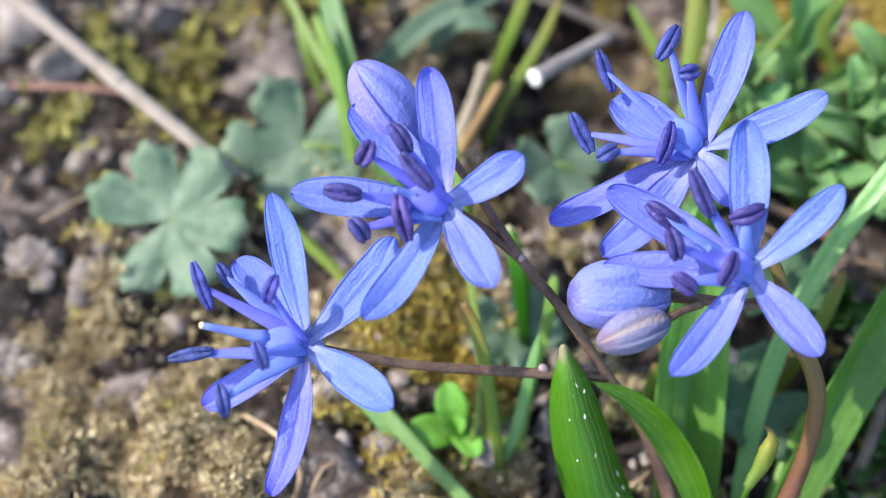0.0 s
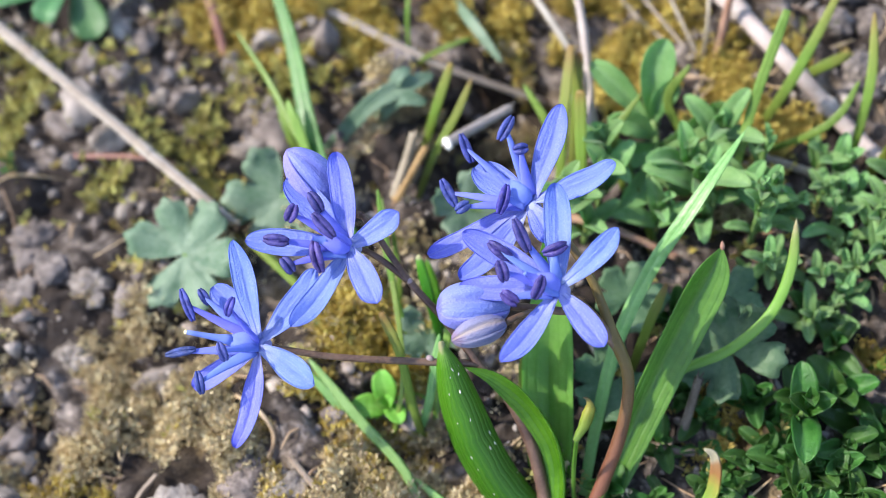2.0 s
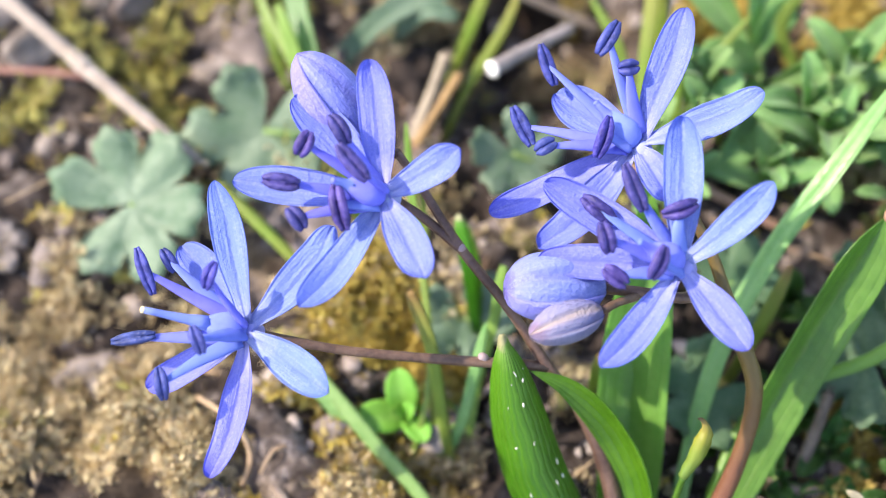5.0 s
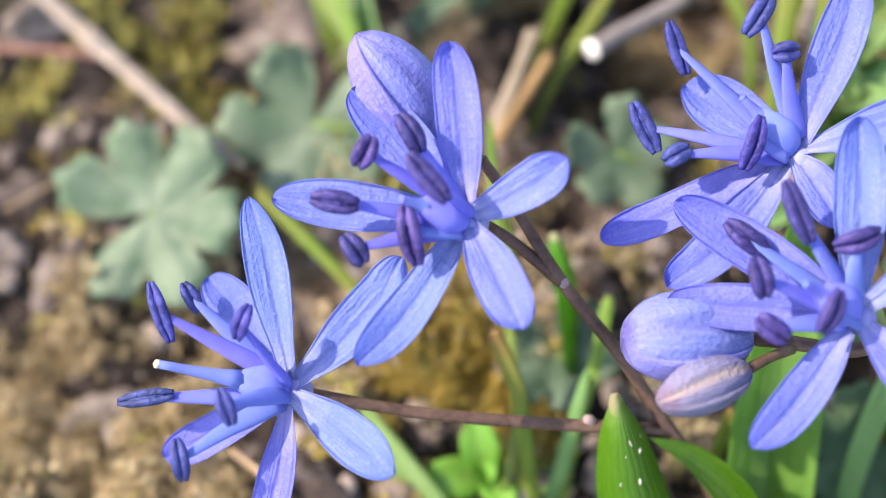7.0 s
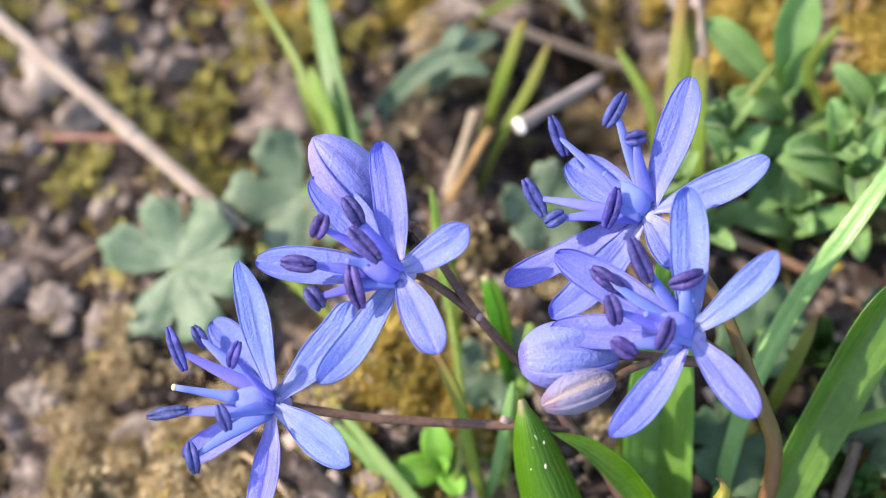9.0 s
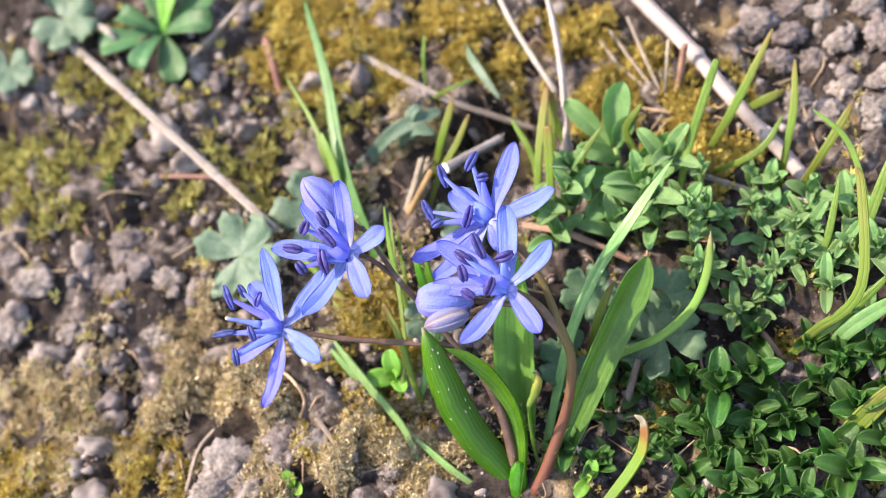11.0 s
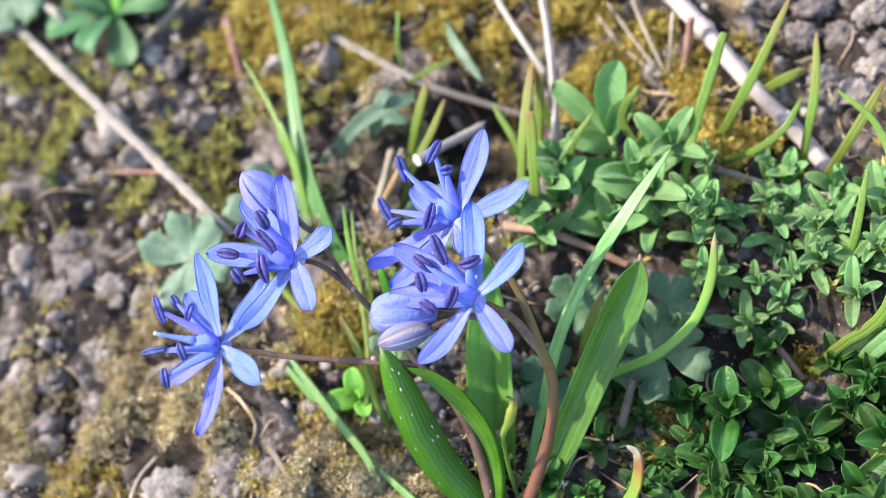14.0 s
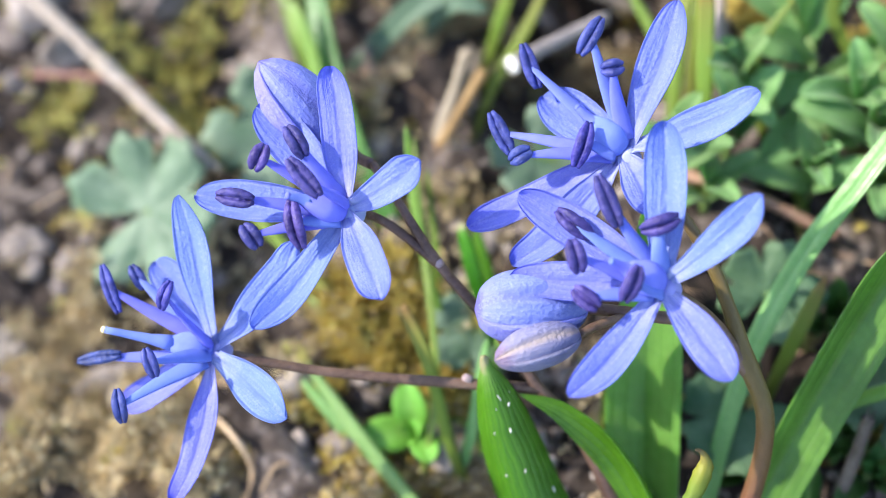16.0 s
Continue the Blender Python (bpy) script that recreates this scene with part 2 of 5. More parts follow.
BLEACHED = surface("bleached stalk", (0.27, 0.23, 0.205), (0.43, 0.375, 0.34), 0.6, veins=0.4, vein_colour=(0.35, 0.25, 0.2), vein_count=4.0, grain=2000, coarse=220, bump=0.5, vary=0.08)
CUT = surface("pale pith", (0.62, 0.60, 0.56), (0.82, 0.80, 0.76), 0.6, grain=2000, bump=0.3, vary=0.04)
RUSTY = surface("rusty straw", (0.26, 0.14, 0.06), (0.44, 0.27, 0.13), 0.6, grain=2000, bump=0.5, vary=0.1)
RED_STALK = surface("reddish dead stalk", (0.20, 0.095, 0.065), (0.36, 0.21, 0.155), 0.6, grain=2000, bump=0.5, vary=0.2)
LUMP = surface("dry soil lump", (0.085, 0.070, 0.062), (0.35, 0.305, 0.272), 0.9, grain=1100, coarse=330, bump=1.0, vary=0.25, spec=0.12)
TWIG = surface("weathered twig", (0.10, 0.075, 0.055), (0.24, 0.185, 0.14), 0.7, grain=2000, coarse=220, bump=0.6, vary=0.15, spec=0.2)
DULL_STRAW = surface("dull dry straw", (0.18, 0.145, 0.105), (0.34, 0.285, 0.215), 0.65, veins=0.4, vein_colour=(0.14, 0.10, 0.06), vein_count=3.0, grain=2500, coarse=220, bump=0.5, vary=0.15)
GREY_STALK = surface("grey weathered stalk", (0.17, 0.152, 0.14), (0.31, 0.28, 0.26), 0.65, grain=2000, coarse=220, bump=0.5, vary=0.1)
STONE = surface("grey stone", (0.085, 0.071, 0.063), (0.29, 0.252, 0.225), 0.88, grain=1600, coarse=420, bump=1.0, vary=0.2, spec=0.2)
CRUMB = surface("soil crumb", (0.11, 0.09, 0.08), (0.40, 0.35, 0.315), 0.9, grain=1800, coarse=260, bump=1.0, vary=0.3, spec=0.15, island=True)
MOSS_GOLD = surface("golden moss", (0.24, 0.182, 0.042), (0.66, 0.545, 0.17), 0.65, 0.3, (0.8, 0.58, 0.12), grain=1500, coarse=190, bump=0.2, vary=0.27, spec=0.2, island=True)
MOSS_TAN = surface("dry tan moss", (0.29, 0.23, 0.125), (0.76, 0.65, 0.42), 0.7, 0.25, (0.6, 0.46, 0.25), grain=1500, coarse=190, bump=0.2, vary=0.3, spec=0.2, island=True)
MOSS_GREEN = surface("green moss", (0.14, 0.128, 0.036), (0.53, 0.50, 0.18), 0.6, 0.3, (0.6, 0.54, 0.12), grain=1500, coarse=190, bump=0.2, vary=0.27, spec=0.2, island=True)
LITTER = surface("dry litter", (0.25, 0.16, 0.09), (0.46, 0.34, 0.22), 0.7, grain=2000, bump=0.4, vary=0.35, island=True)


def soil_material():
    m = bpy.data.materials.new("soil")
    m.use_nodes = True
    nt = m.node_tree
    p = nt.nodes["Principled BSDF"]
    tc = nt.nodes.new("ShaderNodeTexCoord").outputs["Object"]
    a, b, c = noise_tex(nt, 55, 5, tc), noise_tex(nt, 420, 6, tc, 0.65), noise_tex(nt, 2200, 4, tc)
    earth = ramp(nt, b, [(0.3, (0.026, 0.019, 0.015)), (0.5, (0.135, 0.112, 0.098)), (0.72, (0.40, 0.35, 0.315))])
    film = ramp(nt, c, [(0.3, (0.10, 0.068, 0.03)), (0.7, (0.38, 0.28, 0.14))])
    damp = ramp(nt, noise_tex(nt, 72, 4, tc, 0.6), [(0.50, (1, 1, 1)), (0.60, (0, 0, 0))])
    dry = blend(nt, ramp(nt, a, [(0.56, (0, 0, 0)), (0.68, (1, 1, 1))]), earth, film)
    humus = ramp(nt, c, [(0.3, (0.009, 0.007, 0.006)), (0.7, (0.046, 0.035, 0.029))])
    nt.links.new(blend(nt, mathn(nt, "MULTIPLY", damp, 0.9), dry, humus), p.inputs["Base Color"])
    p.inputs["Roughness"].default_value, p.inputs["Specular IOR Level"].default_value = 0.92, 0.15
    bp = nt.nodes.new("ShaderNodeBump")
    bp.inputs["Strength"].default_value, bp.inputs["Distance"].default_value = 0.8, 0.0008
    nt.links.new(mathn(nt, "ADD", b, mathn(nt, "MULTIPLY", c, 0.5)), bp.inputs["Height"])
    nt.links.new(bp.outputs[0], p.inputs["Normal"])
    return m


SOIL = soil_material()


# ---- shapes; all lengths in millimetres ----
def lattice(ix, iy, seed):
    n = (ix * 374761393 + iy * 668265263 + seed * 974634777) & 0x7FFFFFFF
    n = ((n ^ (n >> 13)) * 1274126177) & 0x7FFFFFFF
    return ((n ^ (n >> 16)) & 0xFFFF) / 65535.0


def value_noise(x, y, seed):
    ix, iy = np.floor(x).astype(np.int64), np.floor(y).astype(np.int64)
    fx, fy = x - ix, y - iy
    fx, fy = fx * fx * (3 - 2 * fx), fy * fy * (3 - 2 * fy)
    a, b = lattice(ix, iy, seed), lattice(ix + 1, iy, seed)
    c, d = lattice(ix, iy + 1, seed), lattice(ix + 1, iy + 1, seed)
    return (a + (b - a) * fx) + ((c + (d - c) * fx) - (a + (b - a) * fx)) * fy - 0.5


HOLLOW = (17.0, 57.5)


def height(x, y):
    """The lie of the ground: low swells, clods and crumbs, a little lower on the bare side."""
    x, y = np.asarray(x, float), np.asarray(y, float)
    z = 7.0 * value_noise(x / 42 + 9.3, y / 42, 1) + 5.5 * value_noise(x / 15, y / 15, 2)
    z += 6.4 * np.abs(value_noise(x / 6.0, y / 6.0, 3)) + 4.0 * np.abs(value_noise(x / 2.6 + y / 9, y / 2.6, 4)) + 1.3 * value_noise(x / 1.2, y / 1.2, 5)
    hollow = np.exp(-(((x - HOLLOW[0]) / 12.0) ** 2 + ((y - HOLLOW[1]) / 9.5) ** 2) ** 3)
    return z - 3.0 * np.clip((-x - 35) / 30, 0, 1) - 13.0 * hollow - 2.4


def on_ground(x, y, sink=0.6):
    return (x, y, float(height(x, y)) - sink)


def smooth_path(pts, n):
    p = np.array(pts, float)
    p = np.vstack([2 * p[0] - p[1], p, 2 * p[-1] - p[-2]])
    cut = np.linspace(0, len(pts) - 1, n + 1)
    i = np.minimum(cut.astype(int), len(pts) - 2)
    t = (cut - i)[:, None]
    a, b, c, d = p[i], p[i + 1], p[i + 2], p[i + 3]
    return 0.5 * (2 * b + (c - a) * t + (2 * a - 5 * b + 4 * c - d) * t * t + (3 * b - a - 3 * c + d) * t ** 3)


def unit(v):
    return v / np.maximum(np.linalg.norm(v, axis=-1, keepdims=True), 1e-9)


def make_mesh(name, verts, faces, uv=None, material=None, origin=(0, 0, 0), smooth=True):
    me = bpy.data.meshes.new(name)
    me.from_pydata(((np.asarray(verts, float) - np.asarray(origin, float)) * MM).tolist(), [], faces)
    if uv is not None:
        layer = me.uv_layers.new(name="UVMap")
        idx = np.empty(len(me.loops), np.int32)
        me.loops.foreach_get("vertex_index", idx)
        layer.data.foreach_set("uv", np.asarray(uv, np.float32)[idx].ravel())
    if smooth:
        me.polygons.foreach_set("use_smooth", np.ones(len(me.polygons), bool))
    if material:
        me.materials.append(material)
    return me


def thing(name, base, label, category, group="", kind=""):
    ob = new(name)
    ob.location = Vector(base) * MM
    ob.empty_display_size = 0.005
    return tagged(ob, label, category, group, kind)


def part(name, me, parent, label=""):
    ob = new(name, me)
    ob.parent = parent
    return tagged(ob, label)


def leaf_shape(v, peak=0.6, root=0.28, sharp=2.4):
    v = np.asarray(v, float)
    low = root + (1 - root) * np.sin(np.pi / 2 * np.minimum(v / peak, 1)) ** 1.4
    high = np.sqrt(np.maximum(1 - np.clip((v - peak) / (1 - peak), 0, 1) ** sharp, 0))
    return np.where(v < peak, low, np.maximum(high, 0.03))


def blade_shape(v, taper=0.55, tip=0.08):
    v = np.asarray(v, float)
    return np.where(v < taper, 0.75 + 0.25 * v / taper, tip + (1 - tip) * np.sqrt(np.maximum(1 - ((v - taper) / (1 - taper)) ** 2, 0)))


def lance_shape(v, peak=0.4, root=0.7, power=1.8, tip=0.02):
    """A long leaf that narrows evenly to a point."""
    v = np.asarray(v, float)
    return np.where(v < peak, root + (1 - root) * np.sin(np.pi / 2 * v / peak), np.maximum(1 - np.clip((v - peak) / (1 - peak), 0, 1) ** power, tip * np.sqrt(np.clip((1.004 - v) / 0.03, 0, 1))))


def ribbon(pts, width, face, profile=leaf_shape, n=14, m=3, cup=0.12, keel=0.0, thick=0.28, wave=0.0, twist=0.0, seed=0, hood=0.0):
    """A leaf, tepal or blade with two sides and rounded edges along a path: vertices, faces, uv."""
    v = 1 - (1 - np.linspace(0, 1, n + 1)) ** 1.6
    fine = smooth_path(pts, 6 * n)
    p = np.stack([np.interp(v * 6 * n, np.arange(6 * n + 1), fine[:, k]) for k in range(3)], -1)
    tan = np.gradient(p, axis=0)
    tan[-1] = p[-1] - p[-3]
    tan = unit(tan)
    side = unit(np.cross(tan, np.asarray(face, float)))
    up = unit(np.cross(side, tan))
    if twist:
        a = twist * v[:, None]
        side, up = side * np.cos(a) + up * np.sin(a), up * np.cos(a) - side * np.sin(a)
    w = width * profile(v)
    u = np.linspace(-1, 1, 2 * m + 1)
    rim = np.sin(np.pi / 2 * u)
    mid = p[:, None] + side[:, None] * (rim[None, :, None] * w[:, None, None] / 2)
    lift = cup * w[:, None] * rim[None] ** 2 + keel * w[:, None] * np.abs(rim)[None]
    if wave:
        lift = lift + wave * np.sin(v[:, None] * 9 + seed + 1.5 * rim[None]) * np.abs(rim)[None]
    if hood:
        # the margins roll inward near the tip
        tipward = np.clip((v[:, None] - 0.72) / 0.28, 0, 1) ** 2
        lift = lift + hood * width * tipward * (0.35 + 0.65 * rim[None] ** 2)
    mid = mid + up[:, None] * lift[..., None]
    half = thick / 2 * np.sqrt(np.maximum(1 - 0.9 * rim ** 2, 0.02))[None, :, None] * np.minimum(1, w[:, None, None] / max(width, 1e-6) + 0.2)
    k = 2 * m + 1
    verts = np.concatenate([(mid + up[:, None] * half).reshape(-1, 3), (mid - up[:, None] * half).reshape(-1, 3)])
    uv1 = np.stack(np.broadcast_arrays((u[None] + 1) / 2, v[:, None]), -1).reshape(-1, 2)
    uv, off, faces = np.concatenate([uv1, uv1]), (n + 1) * k, []
    for i in range(n):
        for j in range(k - 1):
            a = i * k + j
            faces.append((a, a + 1, a + k + 1, a + k))
            faces.append((off + a, off + a + k, off + a + k + 1, off + a + 1))
        a, b = i * k, i * k + k - 1
        faces.append((a, a + k, off + a + k, off + a))
        faces.append((b, off + b, off + b + k, b + k))
    for j in range(k - 1):
        faces.append((j, off + j, off + j + 1, j + 1))
        e = n * k + j
        faces.append((e, e + 1, off + e + 1, off + e))
    return verts, faces, uv


def tube(pts, radii, n=16, sides=8, rough=0.0, seed=0, flat=1.0, ridges=0.0):
    """A stalk along a path, with radii given at even steps, closed at both ends: vertices, faces, uv."""
    p = smooth_path(pts, n)
    r = np.interp(np.linspace(0, 1, n + 1), np.linspace(0, 1, len(radii)), radii)
    tan = unit(np.gradient(p, axis=0))
    ref = np.array((0.3, 0.2, 1.0)) if abs(tan[:, 2]).mean() < 0.85 else np.array((1.0, 0.2, 0.0))
    s = unit(np.cross(tan, ref))
    q = np.cross(s, tan)
    a = np.linspace(0, 2 * np.pi, sides, endpoint=False)
    ring = s[:, None] * np.cos(a)[None, :, None] + q[:, None] * (flat * np.sin(a))[None, :, None]
    g = np.random.default_rng(seed + 11)
    rr = r[:, None] * (1 + rough * g.standard_normal((n + 1, sides)) * 0.5 + ridges * np.cos(4 * a)[None])
    verts = (p[:, None] + ring * rr[..., None]).reshape(-1, 3)
    uv = np.stack(np.broadcast_arrays((a / (2 * np.pi))[None], np.linspace(0, 1, n + 1)[:, None]), -1).reshape(-1, 2)
    faces = []
    for i in range(n):
        for j in range(sides):
            k = (j + 1) % sides
            faces.append((i * sides + j, i * sides + k, (i + 1) * sides + k, (i + 1) * sides + j))
    faces += [tuple(range(sides - 1, -1, -1)), tuple(n * sides + j for j in range(sides))]
    return verts, faces, uv


def egg(centre, way, length, width, rows=10, sides=12, point=0.0, groove=0.0, lobes=2, flat=1.0, turn=0.0):
    """A rounded body along a direction, pointed at its far end if asked, with grooves along it."""
    way = unit(np.asarray(way, float))
    s = unit(np.cross(way, (0.31, 0.17, 0.93)))
    q = np.cross(way, s)
    v = np.linspace(0, 1, rows + 1)
    r = np.sqrt(np.maximum(1 - (2 * v - 1) ** 2, 0.0)) ** 0.85
    r = r * (1 - point * np.maximum(v - 0.45, 0) / 0.55 * 0.8)
    a = np.linspace(0, 2 * np.pi, sides, endpoint=False)
    g = 1 - groove * (0.5 + 0.5 * np.cos(lobes * (a + turn))) ** 2
    ring = s[None] * (np.cos(a) * g)[:, None] + q[None] * (np.sin(a) * g * flat)[:, None]
    verts = np.asarray(centre, float) + (v - 0.5)[:, None, None] * length * way + r[:, None, None] * width / 2 * ring[None]
    uv = np.stack(np.broadcast_arrays((a / (2 * np.pi))[None], v[:, None]), -1).reshape(-1, 2)
    faces = [(i * sides + j, i * sides + (j + 1) % sides, (i + 1) * sides + (j + 1) % sides, (i + 1) * sides + j)
             for i in range(rows) for j in range(sides)]
    return verts.reshape(-1, 3), faces, uv


def joined(*pieces):
    """Several shapes as one: vertices, faces, uv."""
    verts, faces, uv, n = [], [], [], 0
    for v, f, t in pieces:
        verts.append(v)
        uv.append(t)
        faces += [tuple(k + n for k in q) for q in f]
        n += len(v)
    return np.concatenate(verts), faces, np.concatenate(uv)


def anther_shape(mid, way, length, seed, stout=1.0):
    """Two slender lobes side by side with a seam between them, a little bowed."""
    way = unit(np.asarray(way, float))
    side = unit(np.cross(way, VIEW + 0.35 * np.array((math.sin(seed * 2.1), math.cos(seed * 1.3), 0))))
    out = np.cross(side, way)
    bow = (0.10 + 0.12 * math.sin(seed * 1.7)) * length
    pieces = []
    for k in (-1, 1):
        k = k * stout
        pts = [mid - way * length / 2 + side * k * 0.16 - out * bow * 0.5, mid - way * length * 0.25 + side * k * 0.36, mid + out * bow * 0.3 + side * k * 0.40,
               mid + way * length * 0.25 + side * k * 0.38, mid + way * length / 2 + side * k * 0.2 - out * bow * 0.5]
        pieces.append(tube(pts, [stout * r for r in (0.17, 0.35, 0.40, 0.40, 0.36, 0.20)], 14, 10, 0.05, int(abs(seed) * 10), 0.9))
    return joined(*pieces, egg(mid, way, length * 0.7, 0.36, 6, 8))


# ---- ground ----
def axis_steps(lo, hi, step):
    """Even fine steps in the middle, growing ones out to the horizon."""
    out, far, grow = list(np.arange(lo, hi + step, step)), [], step
    x = 0.0
    while x < 4.0e4:
        grow *= 1.35
        x += grow
        far.append(x)
    return np.array([lo - f for f in reversed(far)] + out + [out[-1] + f for f in far])


def build_ground():
    xs, ys = axis_steps(-105, 105, 0.65), axis_steps(-70, 150, 0.65)
    gx, gy = np.meshgrid(xs, ys)
    gz = height(gx, gy)
    reach = np.maximum(np.maximum(np.abs(gx) - 110, np.abs(gy - 40) - 115), 0)
    gz = np.where(reach > 0, gz * 0.6 + np.minimum(reach * 0.02, 40) * value_noise(gx / 700, gy / 700, 8), gz)
    nx, ny = len(xs), len(ys)
    verts = np.stack([gx, gy, gz], -1).reshape(-1, 3)
    i = (np.arange(ny - 1)[:, None] * nx + np.arange(nx - 1)[None]).ravel()
    faces = np.stack([i, i + 1, i + nx + 1, i + nx], -1).tolist()
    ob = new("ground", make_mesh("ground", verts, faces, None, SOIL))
    tagged(ob, "bare grey-brown garden soil, crumbly and uneven, patched with moss", "ground", kind="structure")


build_ground()

# patches of moss: x, y, radius; (three tables, by colour)
GOLD = [(-3.0, 97.7, 15), (20.8, 83.3, 12), (39.6, 69.0, 12), (5.6, 85.1, 9), (45.2, 44.9, 10), (45.7, 32.9, 7), (43.4, 0.4, 5), (19.6, 1.7, 6), (-65.7, 28.3, 9), (-87.1, 40.2, 9), (-12.4, 28.9, 6), (-16.8, 37.3, 5), (-23.1, 25.0, 6), (39.5, 59.1, 10), (42.3, 50.6, 10), (50.2, 39.3, 8), (52.9, 55.4, 9), (30.9, 65.7, 9), (28.5, 78.6, 10), (57.7, 47.0, 7), (57.4, 37.8, 6), (12.4, 80.9, 9), (-28.1, 26.4, 6), (-34.7, 18.3, 5), (-17.1, 28.6, 7), (-11.3, 25.6, 6), (-15.2, 37.6, 6), (-19.0, 17.0, 5)]
TAN = [(-50.6, 55.4, 9), (-51.0, 44.4, 10), (-63.0, 39.8, 9), (-79.3, 46.9, 12), (-73.8, 34.7, 9), (-32.0, 25.0, 8), (-24.9, 17.9, 7), (-43.1, 34.2, 6), (23.1, 61.8, 8), (3.6, 66.2, 8), (-36.3, 40.3, 6), (40.7, 31.9, 8), (-36.9, 12.7, 6), (-23.1, 9.1, 6), (-50.8, 28.8, 5), (-29.9, 19.3, 8), (-39.1, 18.3, 8), (-18.6, 4.6, 7), (-29.3, 10.0, 8), (-41.6, 26.4, 6), (-13.1, 7.3, 6), (-44.3, 16.4, 8), (-36.2, 14.6, 8), (-27.4, 14.6, 8), (-20.8, 14.6, 7), (-24.5, 13.0, 8), (-17.0, 10.5, 7), (-14.5, 14.5, 6), (-21.7, 22.3, 7), (-10.0, 19.5, 6), (-33.0, 7.0, 8), (-12.0, 1.5, 5)]
GREEN = [(-42.0, 98.4, 9), (-53.3, 111.0, 9), (-61.4, 89.4, 8), (-25.6, 84.5, 7), (-26.0, 73.6, 6), (-40.0, 76.0, 4), (-51.5, 96.6, 7), (-2.8, 79.8, 7), (-17.7, 85.7, 7), (-62.3, 41.8, 5), (-48.4, 32.3, 4), (-40.9, 13.6, 4), (-65.3, 101.6, 10), (-71.4, 89.4, 8), (-69.3, 101.0, 7)]


def moss(name, patches, material, label, density, tall, spread, strewn=0, gaps=-0.14, mound=4.2, far=135, east=85):
    """Moss as thousands of short shoots, each with small pointed leaves set round it."""
    g = np.random.default_rng(len(name) * 7 + len(patches))
    pos = []
    for cx, cy, r in patches:
        k = int(density * r * r)
        d, a = r * g.random(k) ** 0.6, g.random(k) * 6.2832
        pos.append(np.stack([cx + d * np.cos(a), cy + d * np.sin(a)], -1))
    pos = np.concatenate(pos)
    if strewn:
        k = int(strewn)
        pos = np.concatenate([pos, np.column_stack([g.uniform(-95, east, k), g.uniform(-50, far, k)])])
    keep = 0.9 * value_noise(pos[:, 0] / 3.2, pos[:, 1] / 3.2, 21) + 1.1 * value_noise(pos[:, 0] / 6.5, pos[:, 1] / 6.5, 22) > gaps
    keep &= 0.55 * pos[:, 0] + 0.83 * pos[:, 1] + 6 * value_noise(pos[:, 0] / 7, pos[:, 1] / 7, 23) < np.where(pos[:, 0] > 50, 78, 999)
    pos = pos[keep]
    k, leaves = len(pos), 7
    rise = np.maximum(0.5 * value_noise(pos[:, 0] / 3.2, pos[:, 1] / 3.2, 21) + 0.9 * value_noise(pos[:, 0] / 6.5, pos[:, 1] / 6.5, 22) - 0.5 * gaps, 0)
    base = np.column_stack([pos, height(pos[:, 0], pos[:, 1]) - 0.9 + mound * rise])
    h = tall * (0.6 + 0.8 * g.random(k))
    lean = np.column_stack([g.standard_normal((k, 2)) * spread, np.ones(k)])
    lean = unit(lean)
    verts = []
    for j in range(leaves):
        f = 0.25 + 0.75 * j / (leaves - 1)
        a = g.random(k) * 6.2832
        out = unit(np.column_stack([np.cos(a), np.sin(a), 0.35 + 0.9 * f + 0 * a]))
        root = base + lean * (h * f * 0.8)[:, None]
        size = (0.75 + 0.5 * g.random(k))[:, None] * (1.15 - 0.35 * f) * tall / 2.4
        side = unit(np.cross(out, lean)) * 0.26 * size
        verts += [root, root + out * 0.5 * size + side, root + out * 1.15 * size + lean * 0.15 * size, root + out * 0.5 * size - side]
    verts = np.stack(verts, 1).reshape(-1, 3)
    quads = (np.arange(k * leaves) * 4)[:, None] + np.arange(4)[None]
    ob = new(name, make_mesh(name, verts, quads.tolist(), None, material, smooth=False))
    tagged(ob, label, "moss", kind="stuff")


moss("golden_moss", GOLD, MOSS_GOLD, "cushions of golden-yellow moss on the soil", 12.0, 2.5, 0.8, 900, -0.11)
moss("tan_moss", TAN, MOSS_TAN, "dry tan moss creeping over the soil crumbs", 14.0, 2.3, 0.9, 9000, -0.04, far=62, east=6, mound=5.5)
moss("green_moss", GREEN, MOSS_GREEN, "yellow-green moss shoots among dark soil", 1.7, 3.9, 0.7, 1500, 0.12)


